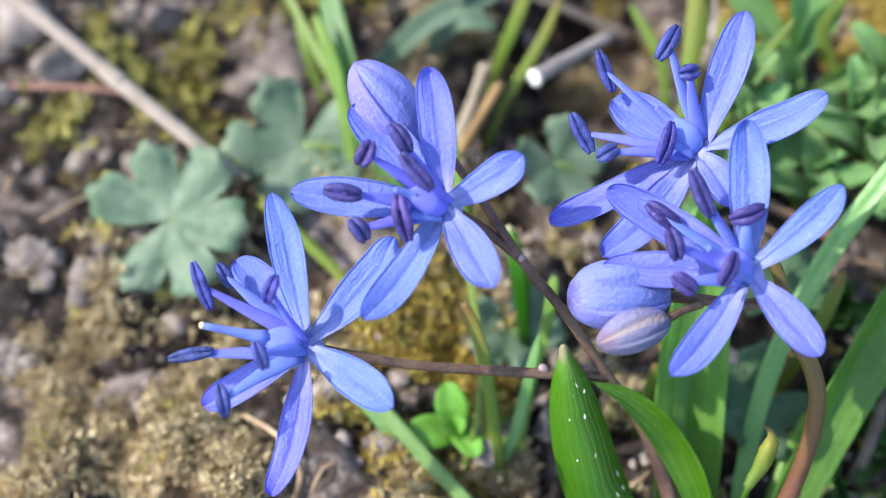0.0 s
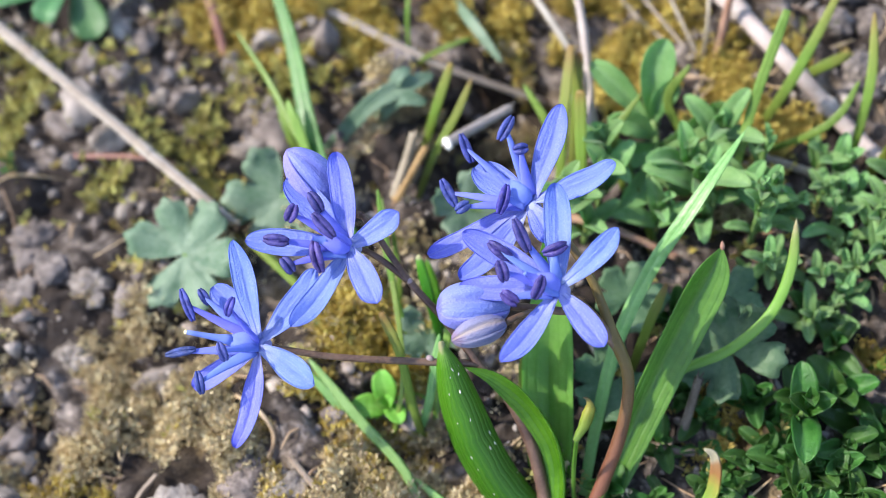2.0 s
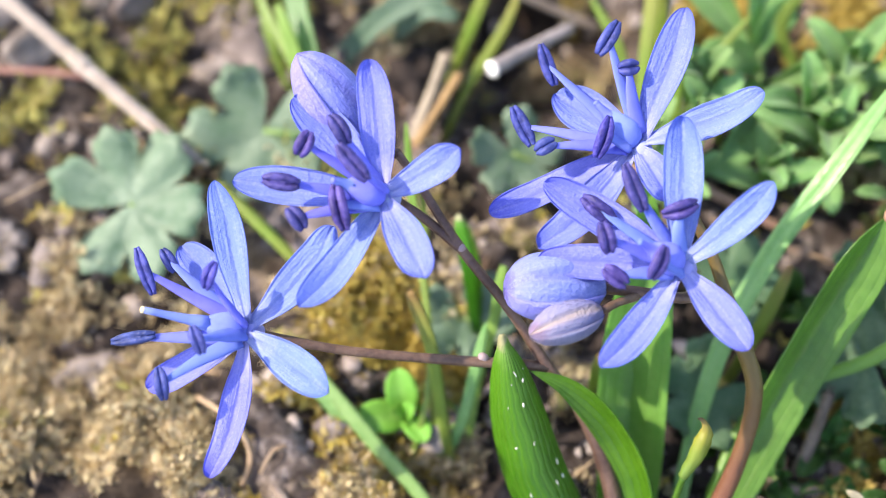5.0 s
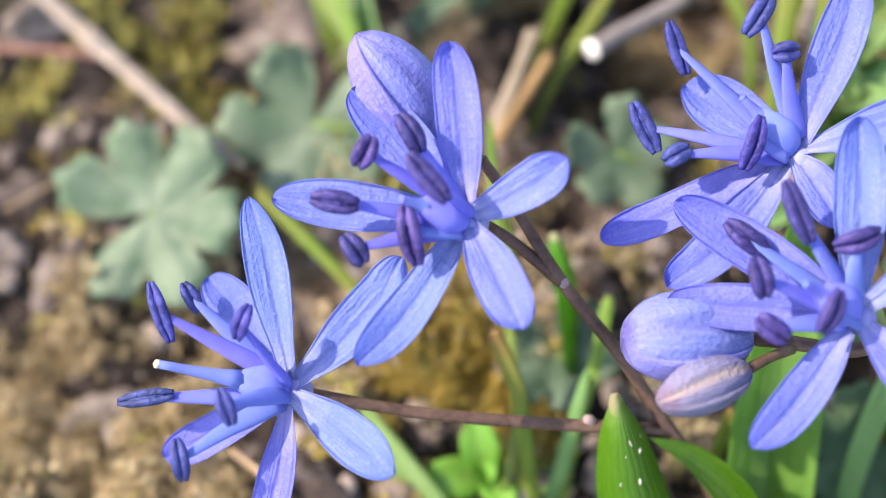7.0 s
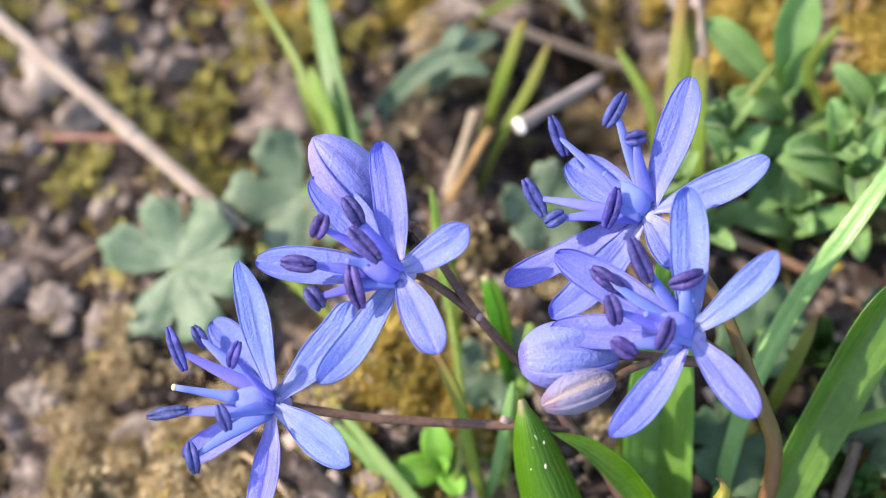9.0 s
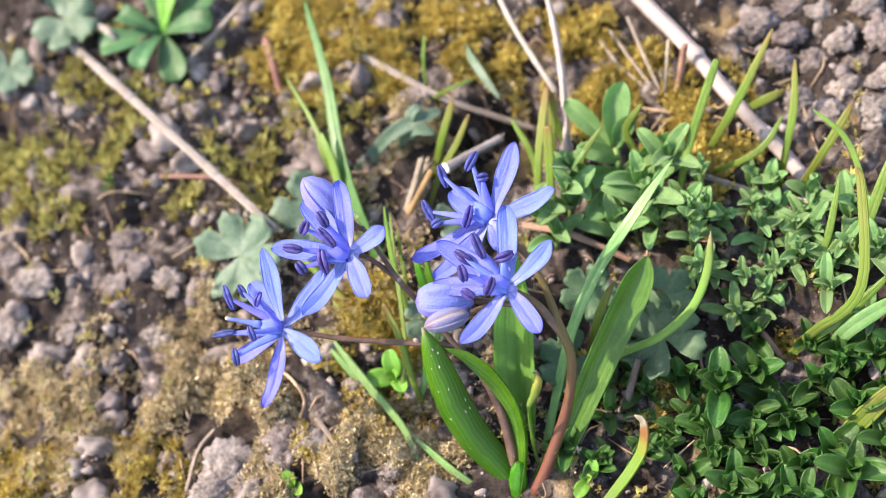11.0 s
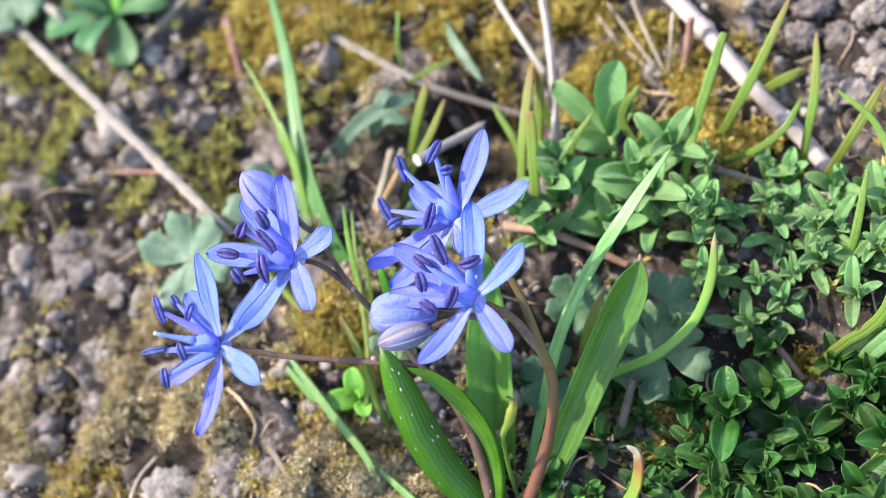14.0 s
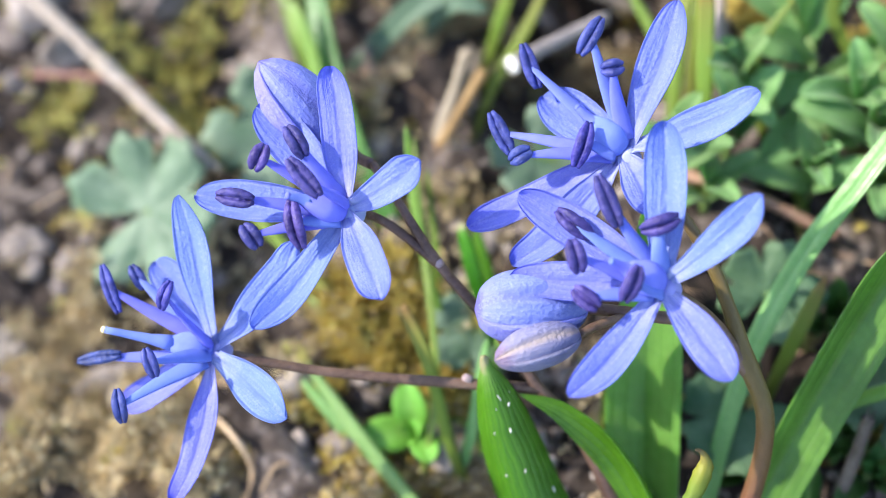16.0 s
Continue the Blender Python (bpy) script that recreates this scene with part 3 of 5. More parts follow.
def crumbs(name, count, small, large, material, label, seed):
    """Loose crumbs of soil, uneven and low, as one mesh."""
    g = np.random.default_rng(seed)
    bm = bmesh.new()
    bmesh.ops.create_icosphere(bm, subdivisions=1, radius=1.0)
    proto = np.array([v.co[:] for v in bm.verts])
    tri = np.array([[v.index for v in f.verts] for f in bm.faces])
    bm.free()
    x, y = g.uniform(-95, 95, count), g.uniform(-60, 140, count)
    keep = value_noise(x / 11, y / 11, 31) + 0.6 * value_noise(x / 4, y / 4, 32) > -0.12
    x, y = x[keep], y[keep]
    count = len(x)
    r = small + (large - small) * g.random(count) ** 8
    z = height(x, y) + 0.2 * r
    cuts = unit(g.standard_normal((count, 7, 3)))
    depth = g.uniform(0.55, 1.0, (count, 7, 1))
    toward = np.maximum(np.einsum("cki,vi->ckv", cuts, proto), 1e-3)
    shape = np.minimum(1.15, (depth / toward).min(1))[..., None] * (1 + 0.11 * g.standard_normal((count, len(proto), 1)))
    stretch = g.uniform(0.6, 1.45, (count, 1, 3))
    verts = np.stack([x, y, z], -1)[:, None] + proto[None] * shape * stretch * r[:, None, None]
    faces = (tri[None] + (np.arange(count) * len(proto))[:, None, None]).reshape(-1, 3).tolist()
    ob = new(name, make_mesh(name, verts.reshape(-1, 3), faces, None, material, smooth=True))
    tagged(ob, label, "soil", kind="stuff")


crumbs("soil_crumbs", 9500, 0.25, 1.7, CRUMB, "loose grey-brown crumbs of dry soil", 5)


# ---- stones and dead stalks on the ground ----
def stone(x, y, r, seed, label="rough grey-brown clod half sunk in the soil"):
    g = np.random.default_rng(seed)
    bm = bmesh.new()
    bmesh.ops.create_icosphere(bm, subdivisions=4, radius=1.0)
    k = Vector(g.uniform(0, 50, 3))
    for v in bm.verts:
        n = 0.55 * noise.noise(v.co * 1.2 + k) + 0.30 * abs(noise.noise(v.co * 2.6 + k)) + 0.30 * noise.noise(v.co * 5 + k) + 0.20 * noise.noise(v.co * 12 + k)
        v.co = v.co * (1 + n)
        v.co.x *= 1.15
        v.co.z *= 0.62
        v.co *= r * MM
    me = bpy.data.meshes.new("stone")
    bm.to_mesh(me)
    bm.free()
    me.polygons.foreach_set("use_smooth", np.ones(len(me.polygons), bool))
    me.materials.append(STONE)
    ob = new("soil_clod", me)
    ob.matrix_world = pose(x * MM, y * MM, (float(height(x, y)) + 0.05 * r) * MM, g.uniform(-15, 15), g.uniform(-15, 15), g.uniform(0, 360))
    tagged(ob, label, "clod", "clods in the soil")


STONES = [(-54.0, 74.6, 3.6), (-64.2, 53.3, 2.6), (-49.3, 21.9, 4.2), (-38.5, 21.8, 3.4), (-47.4, 17.4, 3.4), (-73.8, 75.7, 3.4), (-57.7, 66.1, 2.6), (-43.5, 56.5, 2), (-69.9, 63.1, 2.4), (-24.0, 8.5, 1.8), (-17.4, 98.0, 2), (-26.0, 99.1, 2.2), (83.5, 45.6, 2.4), (84.2, 40.8, 2.3), (-75.6, 59.4, 3), (-81.2, 70.3, 3.2), (-29.4, 14.4, 1.8), (70.8, 39.4, 2.4), (76.5, 51.7, 2.6), (82.9, 52.6, 2.8), (77.6, 45.2, 2.4), (79.3, 36.4, 2.7), (89.4, 42.2, 2.8), (79.7, 28.8, 2.5), (71.9, 47.5, 2.1), (73.7, 32.7, 2.2), (90.8, 50.0, 2.7), (78.8, 56.8, 2.5), (72.3, 56.7, 3), (85.6, 33.9, 2.6), (-63.2, 74.5, 3.2), (-52.7, 66.9, 2.6), (-69.7, 55.0, 3), (-43.5, 16.6, 3.6), (-33.7, 18.1, 3), (-53.3, 19.3, 3.8), (-48.1, 61.3, 2.4), (-54.3, 54.4, 2.4), (11.6, 94.6, 3.2), (8.6, 99.9, 3)]
for i, (x, y, r) in enumerate(STONES):
    stone(x, y, r, i + 3)


def clods(count, seed):
    """Smaller clods strewn between the moss, shaped after eight patterns."""
    g = np.random.default_rng(seed)
    shapes = []
    for i in range(8):
        bm = bmesh.new()
        bmesh.ops.create_icosphere(bm, subdivisions=3, radius=1.0)
        k = Vector(g.uniform(0, 50, 3))
        flats = [(unit(g.standard_normal(3)), g.uniform(0.6, 0.95)) for _ in range(6)]
        for v in bm.verts:
            n = np.array(v.co)
            cut = min([1.1] + [d / (n @ f) for f, d in flats if n @ f > 0.05])
            v.co = v.co * cut * (1 + 0.28 * noise.noise(v.co * 1.6 + k) + 0.16 * noise.noise(v.co * 4.5 + k) + 0.09 * noise.noise(v.co * 11 + k)) * MM
        me = bpy.data.meshes.new("soil_clod")
        bm.to_mesh(me)
        bm.free()
        me.polygons.foreach_set("use_smooth", np.ones(len(me.polygons), bool))
        me.materials.append(LUMP)
        shapes.append(me)
    made = 0
    while made < count:
        x, y = g.uniform(-95, 14), g.uniform(-45, 135)
        if value_noise(x / 11, y / 11, 31) + 0.6 * value_noise(x / 4, y / 4, 32) < 0.08:
            continue
        r = 0.8 + 2.4 * g.random() ** 2.6
        ob = new("soil_clod", shapes[made % 8])
        ob.matrix_world = pose(x * MM, y * MM, (float(height(x, y)) + 0.2 * r) * MM, *g.uniform(-40, 40, 2), g.uniform(0, 360)) @ Matrix.Diagonal((*(r * g.uniform(0.75, 1.3, 3)), 1))
        tagged(ob, "small rough grey-brown clod between the moss", "clod", "clods in the soil")
        made += 1


clods(230, 15)


def dead_stalk(name, pts, radius, material, label, category="stalk", seed=1, sides=9, n=26, taper=0.85, nodes=()):
    """A lying or standing dry stalk, ribbed along its length, with thickened joints where given."""
    rad = radius * np.interp(np.linspace(0, 1, 14), [0, 1], [1, taper])
    for f in nodes:
        rad[int(f * 13)] *= 1.12
    base = tuple(pts[0])
    ob = thing(name, base, label, category)
    part("stem", make_mesh("stem", *tube(pts, rad, n, sides, 0.10, seed, 0.85, 0.04), material, base), ob)
    path = smooth_path(pts, 60)
    for f in nodes:
        k = int(f * 58)
        part("joint", make_mesh("joint", *tube([path[k - 1], path[k], path[k + 1], path[k + 2]], [radius * 0.9, radius * 1.12, radius * 1.08, radius * 0.9], 6, sides, 0.1, seed), material, base), ob)
    g = np.random.default_rng(seed)
    for way, end in ((path[-1] - path[-3], path[-1]), (path[0] - path[2], path[0])):
        # fibres at the broken ends
        for _ in range(2):
            d = unit(unit(way) + 0.35 * g.standard_normal(3)) * radius * g.uniform(0.8, 2.0)
            start = end - unit(way) * radius + 0.3 * radius * g.standard_normal(3)
            part("fibre", make_mesh("fibre", *tube([start, start + d * 0.6, start + d + unit(way) * radius * 0.6], [radius * 0.3, radius * 0.2, radius * 0.05], 4, 5), material, base), ob)
    return ob


dead_stalk("dry_stalk", [(-50.2, 123.2, 1.8), (-43.0, 104.7, 4.1), (-36.6, 88.3, 4.8), (-30.6, 72.6, 5.6), (-24.9, 57.4, 7.4)], 0.95, STRAW, "long dry straw-coloured grass stalk lying on moss", nodes=(0.3, 0.72))
dead_stalk("dry_stalk", [(-23.7, 53.7, 7.0), (-21.2, 46.7, 6.2), (-18.4, 38.8, 4.2)], 0.75, OLD_BLADE, "green-brown end of a fallen grass stalk", seed=2)
dead_stalk("bleached_stalk", [(54.5, 74.5, 0.9), (57.8, 56.9, 1.6), (59.4, 41.5, 2.9), (62.8, 31.4, -2.2), (63.7, 19.4, 0.3)], 1.55, BLEACHED, "thick bleached white dead stalk lying on soil", nodes=(0.3, 0.7), seed=3, sides=12)
dead_stalk("dry_stalk", [(-1.6, 97.3, -1.0), (7.5, 80.3, 1.0), (14.7, 70.0, -0.7), (27.9, 60.1, -9.2)], 0.75, STRAW, "thin dry straw lying across golden moss", seed=4)
dead_stalk("dry_stalk", [(6.1, 81.4, -1.5), (11.7, 74.4, -1.5), (18.7, 66.9, -4.1)], 0.6, BLEACHED, "short pale straw lying beside another", seed=5)
dead_stalk("dry_stalk", [(27.5, 44.7, 2.0), (31.4, 52.7, 6.0), (35.4, 62.5, 9.0), (38.4, 72.5, 12.0), (39.9, 78.7, 14.0)], 0.7, BLEACHED, "pale dry upright grass stalk", seed=6)
dead_stalk("dry_stalk", [(32.4, 59.3, 3.0), (31.5, 66.2, 6.0), (31.0, 74.3, 8.0), (31.2, 80.7, 9.0)], 0.65, STRAW, "bent dry grass stalk standing in moss", seed=7)
dead_stalk("dry_stalk", [(45.5, 34.5, 2.0), (55.6, 24.4, -0.5), (64.5, 15.3, 2.5), (72.7, 7.1, 0.3)], 0.7, STRAW, "dry straw lying among green weeds", seed=8)
dead_stalk("dry_stalk", [(15.4, 37.1, 5.7), (22.1, 31.6, 5.1), (29.8, 23.8, 0.4)], 0.75, RED_STALK, "reddish-brown dead twig behind the squill", seed=9)
dead_stalk("dead_root", [(-43.6, 84.7, -0.2), (-32.9, 78.3, -0.2), (-27.0, 73.5, -2.7), (-22.8, 62.6, 0.7)], 0.5, RED_STALK, "thin reddish dead root on the soil", seed=10)
dead_stalk("dead_twig", [(-12.7, 101.4, 0.8), (-13.3, 95.8, 0.8), (-14.6, 90.1, -1.9)], 0.85, RED_STALK, "pinkish dead plant stub in moss", seed=11)
dead_stalk("dead_twig", [(51.5, 49.6, -1.5), (54.5, 52.5, 2.9), (56.4, 54.3, 6.7)], 0.7, RED_STALK, "red-brown dead grass stub", seed=12)
dead_stalk("dead_twig", [(43.1, 1.9, -0.4), (44.0, -3.3, -1.6)], 0.6, RED_STALK, "short red-brown dead stem among weeds", seed=13)
dead_stalk("dead_twig", [(16.4, 0.6, 0.0), (18.6, 2.3, 3.0), (22.1, 5.5, 6.0)], 0.7, TWIG, "dull brown dead stem under the squill leaf", seed=14)
dead_stalk("dead_twig", [(11.9, 2.4, -0.2), (15.3, -0.8, 1.3), (17.2, -2.1, 1.2)], 0.7, TWIG, "weathered brown twig lying at the leaf's foot", seed=15)
hollow_stalk = dead_stalk("white_stalk", [(7.9, 51.8, 10.0), (12.8, 53.2, 8.0), (19.4, 55.0, 5.0)], 0.9, GREY_STALK, "bleached hollow stalk end with pale cut face", seed=16)
END, NEXT = np.array((7.9, 51.8, 10.0)), np.array((12.8, 53.2, 8.0))
part("cut_face", make_mesh("cut_face", *egg(END - unit(NEXT - END) * 0.1, NEXT - END, 0.7, 2.0, 6, 14), CUT, END), hollow_stalk, "bright pale cut end")
dead_stalk("dry_stalk", [(-2.0, 51.9, 2.0), (1.6, 54.4, 5.0), (4.7, 56.8, 8.0)], 0.8, DULL_STRAW, "dull straw stub behind the flowers", seed=17)
for i, pts in enumerate(([(49.0, 51.3, -0.4), (48.0, 59.6, 0.1), (47.6, 68.4, -0.9)], [(49.7, 51.1, -0.8), (49.9, 58.3, 2.3), (51.0, 67.3, 2.7)],
                         [(50.2, 50.9, -1.3), (52.0, 53.2, 4.1), (54.5, 57.1, 6.1)], [(48.5, 51.4, -0.4), (46.0, 60.4, -1.4), (45.1, 68.4, -1.9)])):
    dead_stalk("dry_straw", pts, 0.38, DULL_STRAW, "thin dry straw from a withered grass tuft", seed=20 + i)
dead_stalk("dry_stalk", [(-45.4, 126.9, 0.6), (-41.1, 118.8, 3.9), (-40.1, 116.4, 0.9)], 0.8, STRAW, "short broken straw on moss", seed=31)
dead_stalk("dry_stalk", [(-29.2, 105.7, 0.2), (-21.6, 108.7, 0.4), (-13.8, 112.9, -0.1)], 0.6, STRAW, "thin straw leaning by the rosette", seed=32)
dead_stalk("dead_root", [(-34.5, 24.0, 3.2), (-32.4, 26.4, 4.4), (-32.7, 29.8, 6.1), (-35.0, 34.7, 3.0)], 0.32, LITTER, "pale dead rootlet on the soil", seed=33)


# ---- grass blades ----
def blade(pts, width, material=None, label="upright green grass blade growing from the moss", face=(-0.45, -0.5, 0.75), keel=0.22, tip=0.08, taper=0.55, twist=0.0, n=18):
    pts = [tuple(q) for q in pts]
    x, y, z = pts[0]
    pts[0] = (x, y, min(z, float(height(x, y)) - 0.5))
    width = width * 0.78 if width < 3 else width * 0.8
    me = make_mesh("grass_blade", *ribbon(pts, width, face, lambda v: blade_shape(v, taper, tip), n, 3, 0.12, keel * 0.3, min(1.1, width * 0.7), twist=twist), material or BLADE)
    return tagged(new("grass_blade", me), label, "grass", "grass blades")


blade([(-9.7, 43.4, 0.0), (-10.2, 53.2, 4.0), (-8.4, 65.4, 7.5), (-4.5, 80.8, 9.0), (-1.9, 98.6, 10.0)], 3.5, DARK_BLADE, "tall dark green grass blade growing from the moss", taper=0.3)
blade([(-11.3, 45.5, 0.0), (-10.3, 58.5, 4.0), (-10.5, 68.2, 6.0), (-10.6, 77.0, 7.5), (-11.5, 85.6, 9.0)], 1.5, taper=0.3)
blade([(-11.6, 64.0, 0.0), (-11.5, 68.6, 4.0), (-10.8, 73.2, 6.0)], 1.3)
blade([(5.1, 58.6, 0.0), (9.8, 60.5, 5.0), (14.4, 63.5, 10.0)], 1.9, OLD_BLADE, "short grass blade browning at its foot", tip=0.5)
blade([(16.5, 36.5, 0.0), (20.5, 41.4, 6.0), (24.3, 47.2, 10.0), (30.2, 55.6, 13.0)], 1.9, OLD_BLADE, "olive brown grass blade behind the upper flower", tip=0.5, taper=0.8)
blade([(23.4, 43.7, 1.0), (27.6, 49.7, 7.0), (30.9, 54.5, 12.0)], 2.0, OLD_BLADE, "cut grass blade with brown tip", tip=0.6, taper=0.85)
blade([(21.7, 45.2, 0.0), (22.9, 49.6, 5.0), (22.4, 56.0, 8.0)], 1.6)
blade([(38.0, 24.6, 0.0), (41.6, 28.8, 5.0), (47.9, 35.0, 12.0), (56.5, 41.8, 20.0)], 1.9, label="tall pale grass blade with cut tip", tip=0.6, taper=0.85)
blade([(50.2, 36.1, 0.0), (55.5, 37.3, 6.0), (61.6, 40.3, 11.0), (68.5, 44.4, 16.0)], 2.0, OLD_BLADE, "dark olive grass blade leaning over the stalk", taper=0.4)
blade([(49.1, 32.9, 1.0), (54.1, 29.7, 5.0), (58.7, 29.2, 8.0), (63.3, 31.6, 10.0)], 1.5)
blade([(57.8, 23.5, 0.0), (62.0, 27.8, 6.0), (65.7, 32.1, 10.0), (69.3, 38.2, 14.0)], 1.8, OLD_BLADE, "grass blade with dried brown tip")
blade([(59.7, 21.9, 1.0), (65.6, 23.2, 6.0), (70.5, 25.5, 9.0), (74.3, 27.6, 11.0)], 2.0, OLD_BLADE, "grass blade withered orange at its foot")
blade([(59.0, 40.9, 1.0), (63.5, 38.7, 4.0), (67.5, 38.0, 5.0)], 2.0, OLD_BLADE, "pale yellowing grass blade")
blade([(67.1, 4.9, 0.0), (68.1, 12.2, 8.0), (68.9, 20.4, 14.0), (66.2, 26.9, 17.0)], 1.3)
blade([(45.6, -3.0, 0.0), (49.8, -2.8, 4.0), (55.3, -3.4, 9.0), (59.5, -0.7, 14.0), (64.9, 10.1, 20.0), (65.3, 12.7, 22.0)], 2.2, OLD_BLADE, "long grass blade bowed over the chickweed")
blade([(55.4, 6.9, 2.0), (59.0, 9.1, 8.0), (64.4, 15.3, 13.0)], 1.6)
blade([(60.8, 5.1, 2.0), (66.4, 8.7, 10.0), (73.3, 14.4, 16.0)], 2.4)
blade([(44.8, -2.6, 0.0), (50.5, -3.4, 3.0), (55.5, -3.4, 6.0), (64.4, -1.6, 10.0)], 2.2)
blade([(42.6, -20.9, 0.0), (48.4, -19.3, 4.0), (56.9, -17.6, 9.0)], 4.2, OLD_BLADE, "broad browning grass leaf at the weeds' edge")
blade([(50.5, -5.3, 2.0), (55.3, -5.5, 6.0), (63.6, -6.0, 11.0)], 3.4, PALE_BLADE, "broad pale grass leaf")
blade([(27.7, 34.1, 0.0), (28.3, 38.3, 6.0), (29.9, 42.0, 9.0), (35.2, 44.2, 12.0)], 1.5)
blade([(28.3, 27.5, 0.0), (28.6, 33.6, 5.0), (29.4, 39.8, 9.0)], 1.7)
blade([(-19.9, 5.3, 0.0), (-18.5, 13.3, 2.5), (-20.8, 22.6, 3.5), (-23.5, 33.8, 5.0)], 2.0, PALE_BLADE, "grey-green grass blade bent along the ground", taper=0.7)
blade([(-11.3, -0.6, 0.0), (-14.1, 4.0, 2.0), (-17.9, 12.5, 2.0)], 1.7, PALE_BLADE, "grey-green grass blade bent along the ground")
blade([(-14.4, 16.9, 1.0), (-13.7, 20.1, 4.0), (-12.0, 26.1, 12.0), (-11.9, 30.7, 16.0)], 1.7, OLD_BLADE, "grass blade with withered brown tip", tip=0.5, taper=0.85)
blade([(-9.9, 31.0, 2.0), (-8.8, 34.8, 8.0), (-7.0, 40.4, 14.0), (-4.7, 46.2, 18.0)], 1.2, label="thin pale grass blade behind the flowers")
blade([(-9.3, 34.7, 2.0), (-7.0, 37.9, 8.0), (-4.6, 43.7, 13.0)], 0.9, label="thin pale grass blade behind the flowers")
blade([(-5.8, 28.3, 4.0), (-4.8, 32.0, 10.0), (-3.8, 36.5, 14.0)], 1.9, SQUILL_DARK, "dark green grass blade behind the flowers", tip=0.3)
blade([(-21.0, 19.0, 0.0), (-22.7, 26.6, 3.0), (-24.5, 32.5, 5.0)], 1.8, PALE_BLADE, "grey-green grass blade bent along the ground")
blade([(-16.4, 17.5, 0.0), (-12.2, 19.7, 3.0), (-8.9, 22.8, 8.0), (-6.2, 25.7, 12.0)], 1.6, PALE_BLADE, "grass blade standing beside the front leaf")
blade([(-0.4, 14.7, 3.0), (1.6, 17.1, 8.0), (2.7, 18.4, 10.0)], 1.3, OLD_BLADE, "short yellow-brown blade between the leaves", tip=0.4)
blade([(3.0, -14.1, 0.0), (7.5, -12.5, 2.0), (12.1, -10.8, 4.2), (15.4, -9.1, 6.0), (16.8, -7.6, 7.2), (17.6, -6.3, 8.1), (17.8, -5.0, 9.1), (16.9, -3.9, 9.9)], 2.4, WITHERED, "withering leaf with red band and dry hooked tip", tip=0.04, taper=0.22, keel=0.6, face=(-0.45, 0.1, 0.8))
blade([(15.0, 12.1, 3.0), (19.5, 14.6, 8.0), (24.0, 17.7, 11.0)], 1.8, OLD_BLADE, "yellowing grass blade behind the squill leaf")
blade([(22.3, 86.1, 1.0), (21.9, 73.9, 2.0), (22.9, 64.8, 1.0)], 2.3, CRANESBILL, "grey-green grass leaf lying on moss")
blade([(10.4, 72.9, 1.0), (15.8, 70.5, 3.0), (20.2, 69.4, 4.0)], 1.1)
blade([(11.3, 75.1, 0.0), (13.2, 77.8, 4.0), (15.8, 81.4, 7.0)], 0.9)
blade([(-19.2, 18.4, 0.0), (-12.6, 25.5, 6.0), (-7.6, 38.5, 11.0), (-4.4, 46.9, 14.0)], 1.0, label="thin pale grass blade behind the flowers")

blade([(-12.7, 17.5, 0.0), (-8.6, 22.8, 4.0), (-4.8, 26.7, 8.0), (-1.7, 30.6, 11.0)], 1.5, label="pale grass stem behind the front leaf", tip=0.5, taper=0.85)
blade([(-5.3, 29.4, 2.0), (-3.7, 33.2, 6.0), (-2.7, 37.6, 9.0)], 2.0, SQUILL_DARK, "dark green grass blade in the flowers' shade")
blade([(-15.8, 15.9, 0.0), (-14.3, 21.1, 2.0), (-12.0, 26.9, 5.0)], 1.1, OLD_BLADE, "brown withered grass blade")
blade([(1.1, 51.4, 1.0), (6.1, 54.1, 4.0), (11.9, 57.2, 7.0), (16.0, 60.2, 9.0)], 1.6, OLD_BLADE, "tan-footed grass blade behind the flowers")
dead_stalk("dry_stalk", [(-2.0, 51.3, 2.0), (1.7, 53.2, 4.0), (5.4, 55.0, 6.0)], 0.8, RUSTY, "rusty brown dead stalk behind the flowers", seed=18)
blade([(29.5, 48.9, 3.0), (29.4, 52.0, 6.0), (29.8, 55.4, 9.0)], 1.8)
blade([(40.4, 35.7, 3.0), (39.0, 42.9, 8.0), (43.1, 44.3, 13.0)], 1.7)
blade([(19.6, 33.6, 4.0), (22.2, 38.0, 10.0), (25.0, 43.2, 15.0), (26.5, 45.9, 18.0)], 2.2, OLD_BLADE, "olive grass blade behind the upper flower", tip=0.5, taper=0.8)
blade([(-13.6, 51.8, 2.0), (-10.4, 62.6, 8.0), (-9.6, 69.5, 11.0)], 2.0)
blade([(-17.7, 32.5, 1.0), (-19.2, 37.2, 3.0), (-21.0, 41.5, 3.0)], 1.5, PALE_BLADE, "grey-green grass blade bent along the ground")
for pts in ([(0.7, 53.5, 1.1), (3.0, 55.7, 4.1), (9.1, 63.0, -3.6)], [(-1.7, 52.7, 0.5), (1.7, 54.6, 3.1), (5.9, 60.3, 1.0)], [(-11.5, 36.5, 2.9), (-6.2, 33.9, 1.7), (-0.1, 32.5, 1.0)],
            [(-0.8, 73.5, -0.6), (6.0, 71.1, 2.2), (12.8, 74.9, -0.3)], [(-31.7, 22.4, 4.1), (-29.6, 15.1, 6.2), (-27.0, 13.7, 2.7)], [(-58.1, 21.7, 2.0), (-53.6, 27.2, 2.8), (-49.4, 29.6, 2.7)]):
    dead_stalk("dry_straw", pts, 0.45, DULL_STRAW, "thin dull straw on the moss", seed=int(pts[0][0]) % 50)


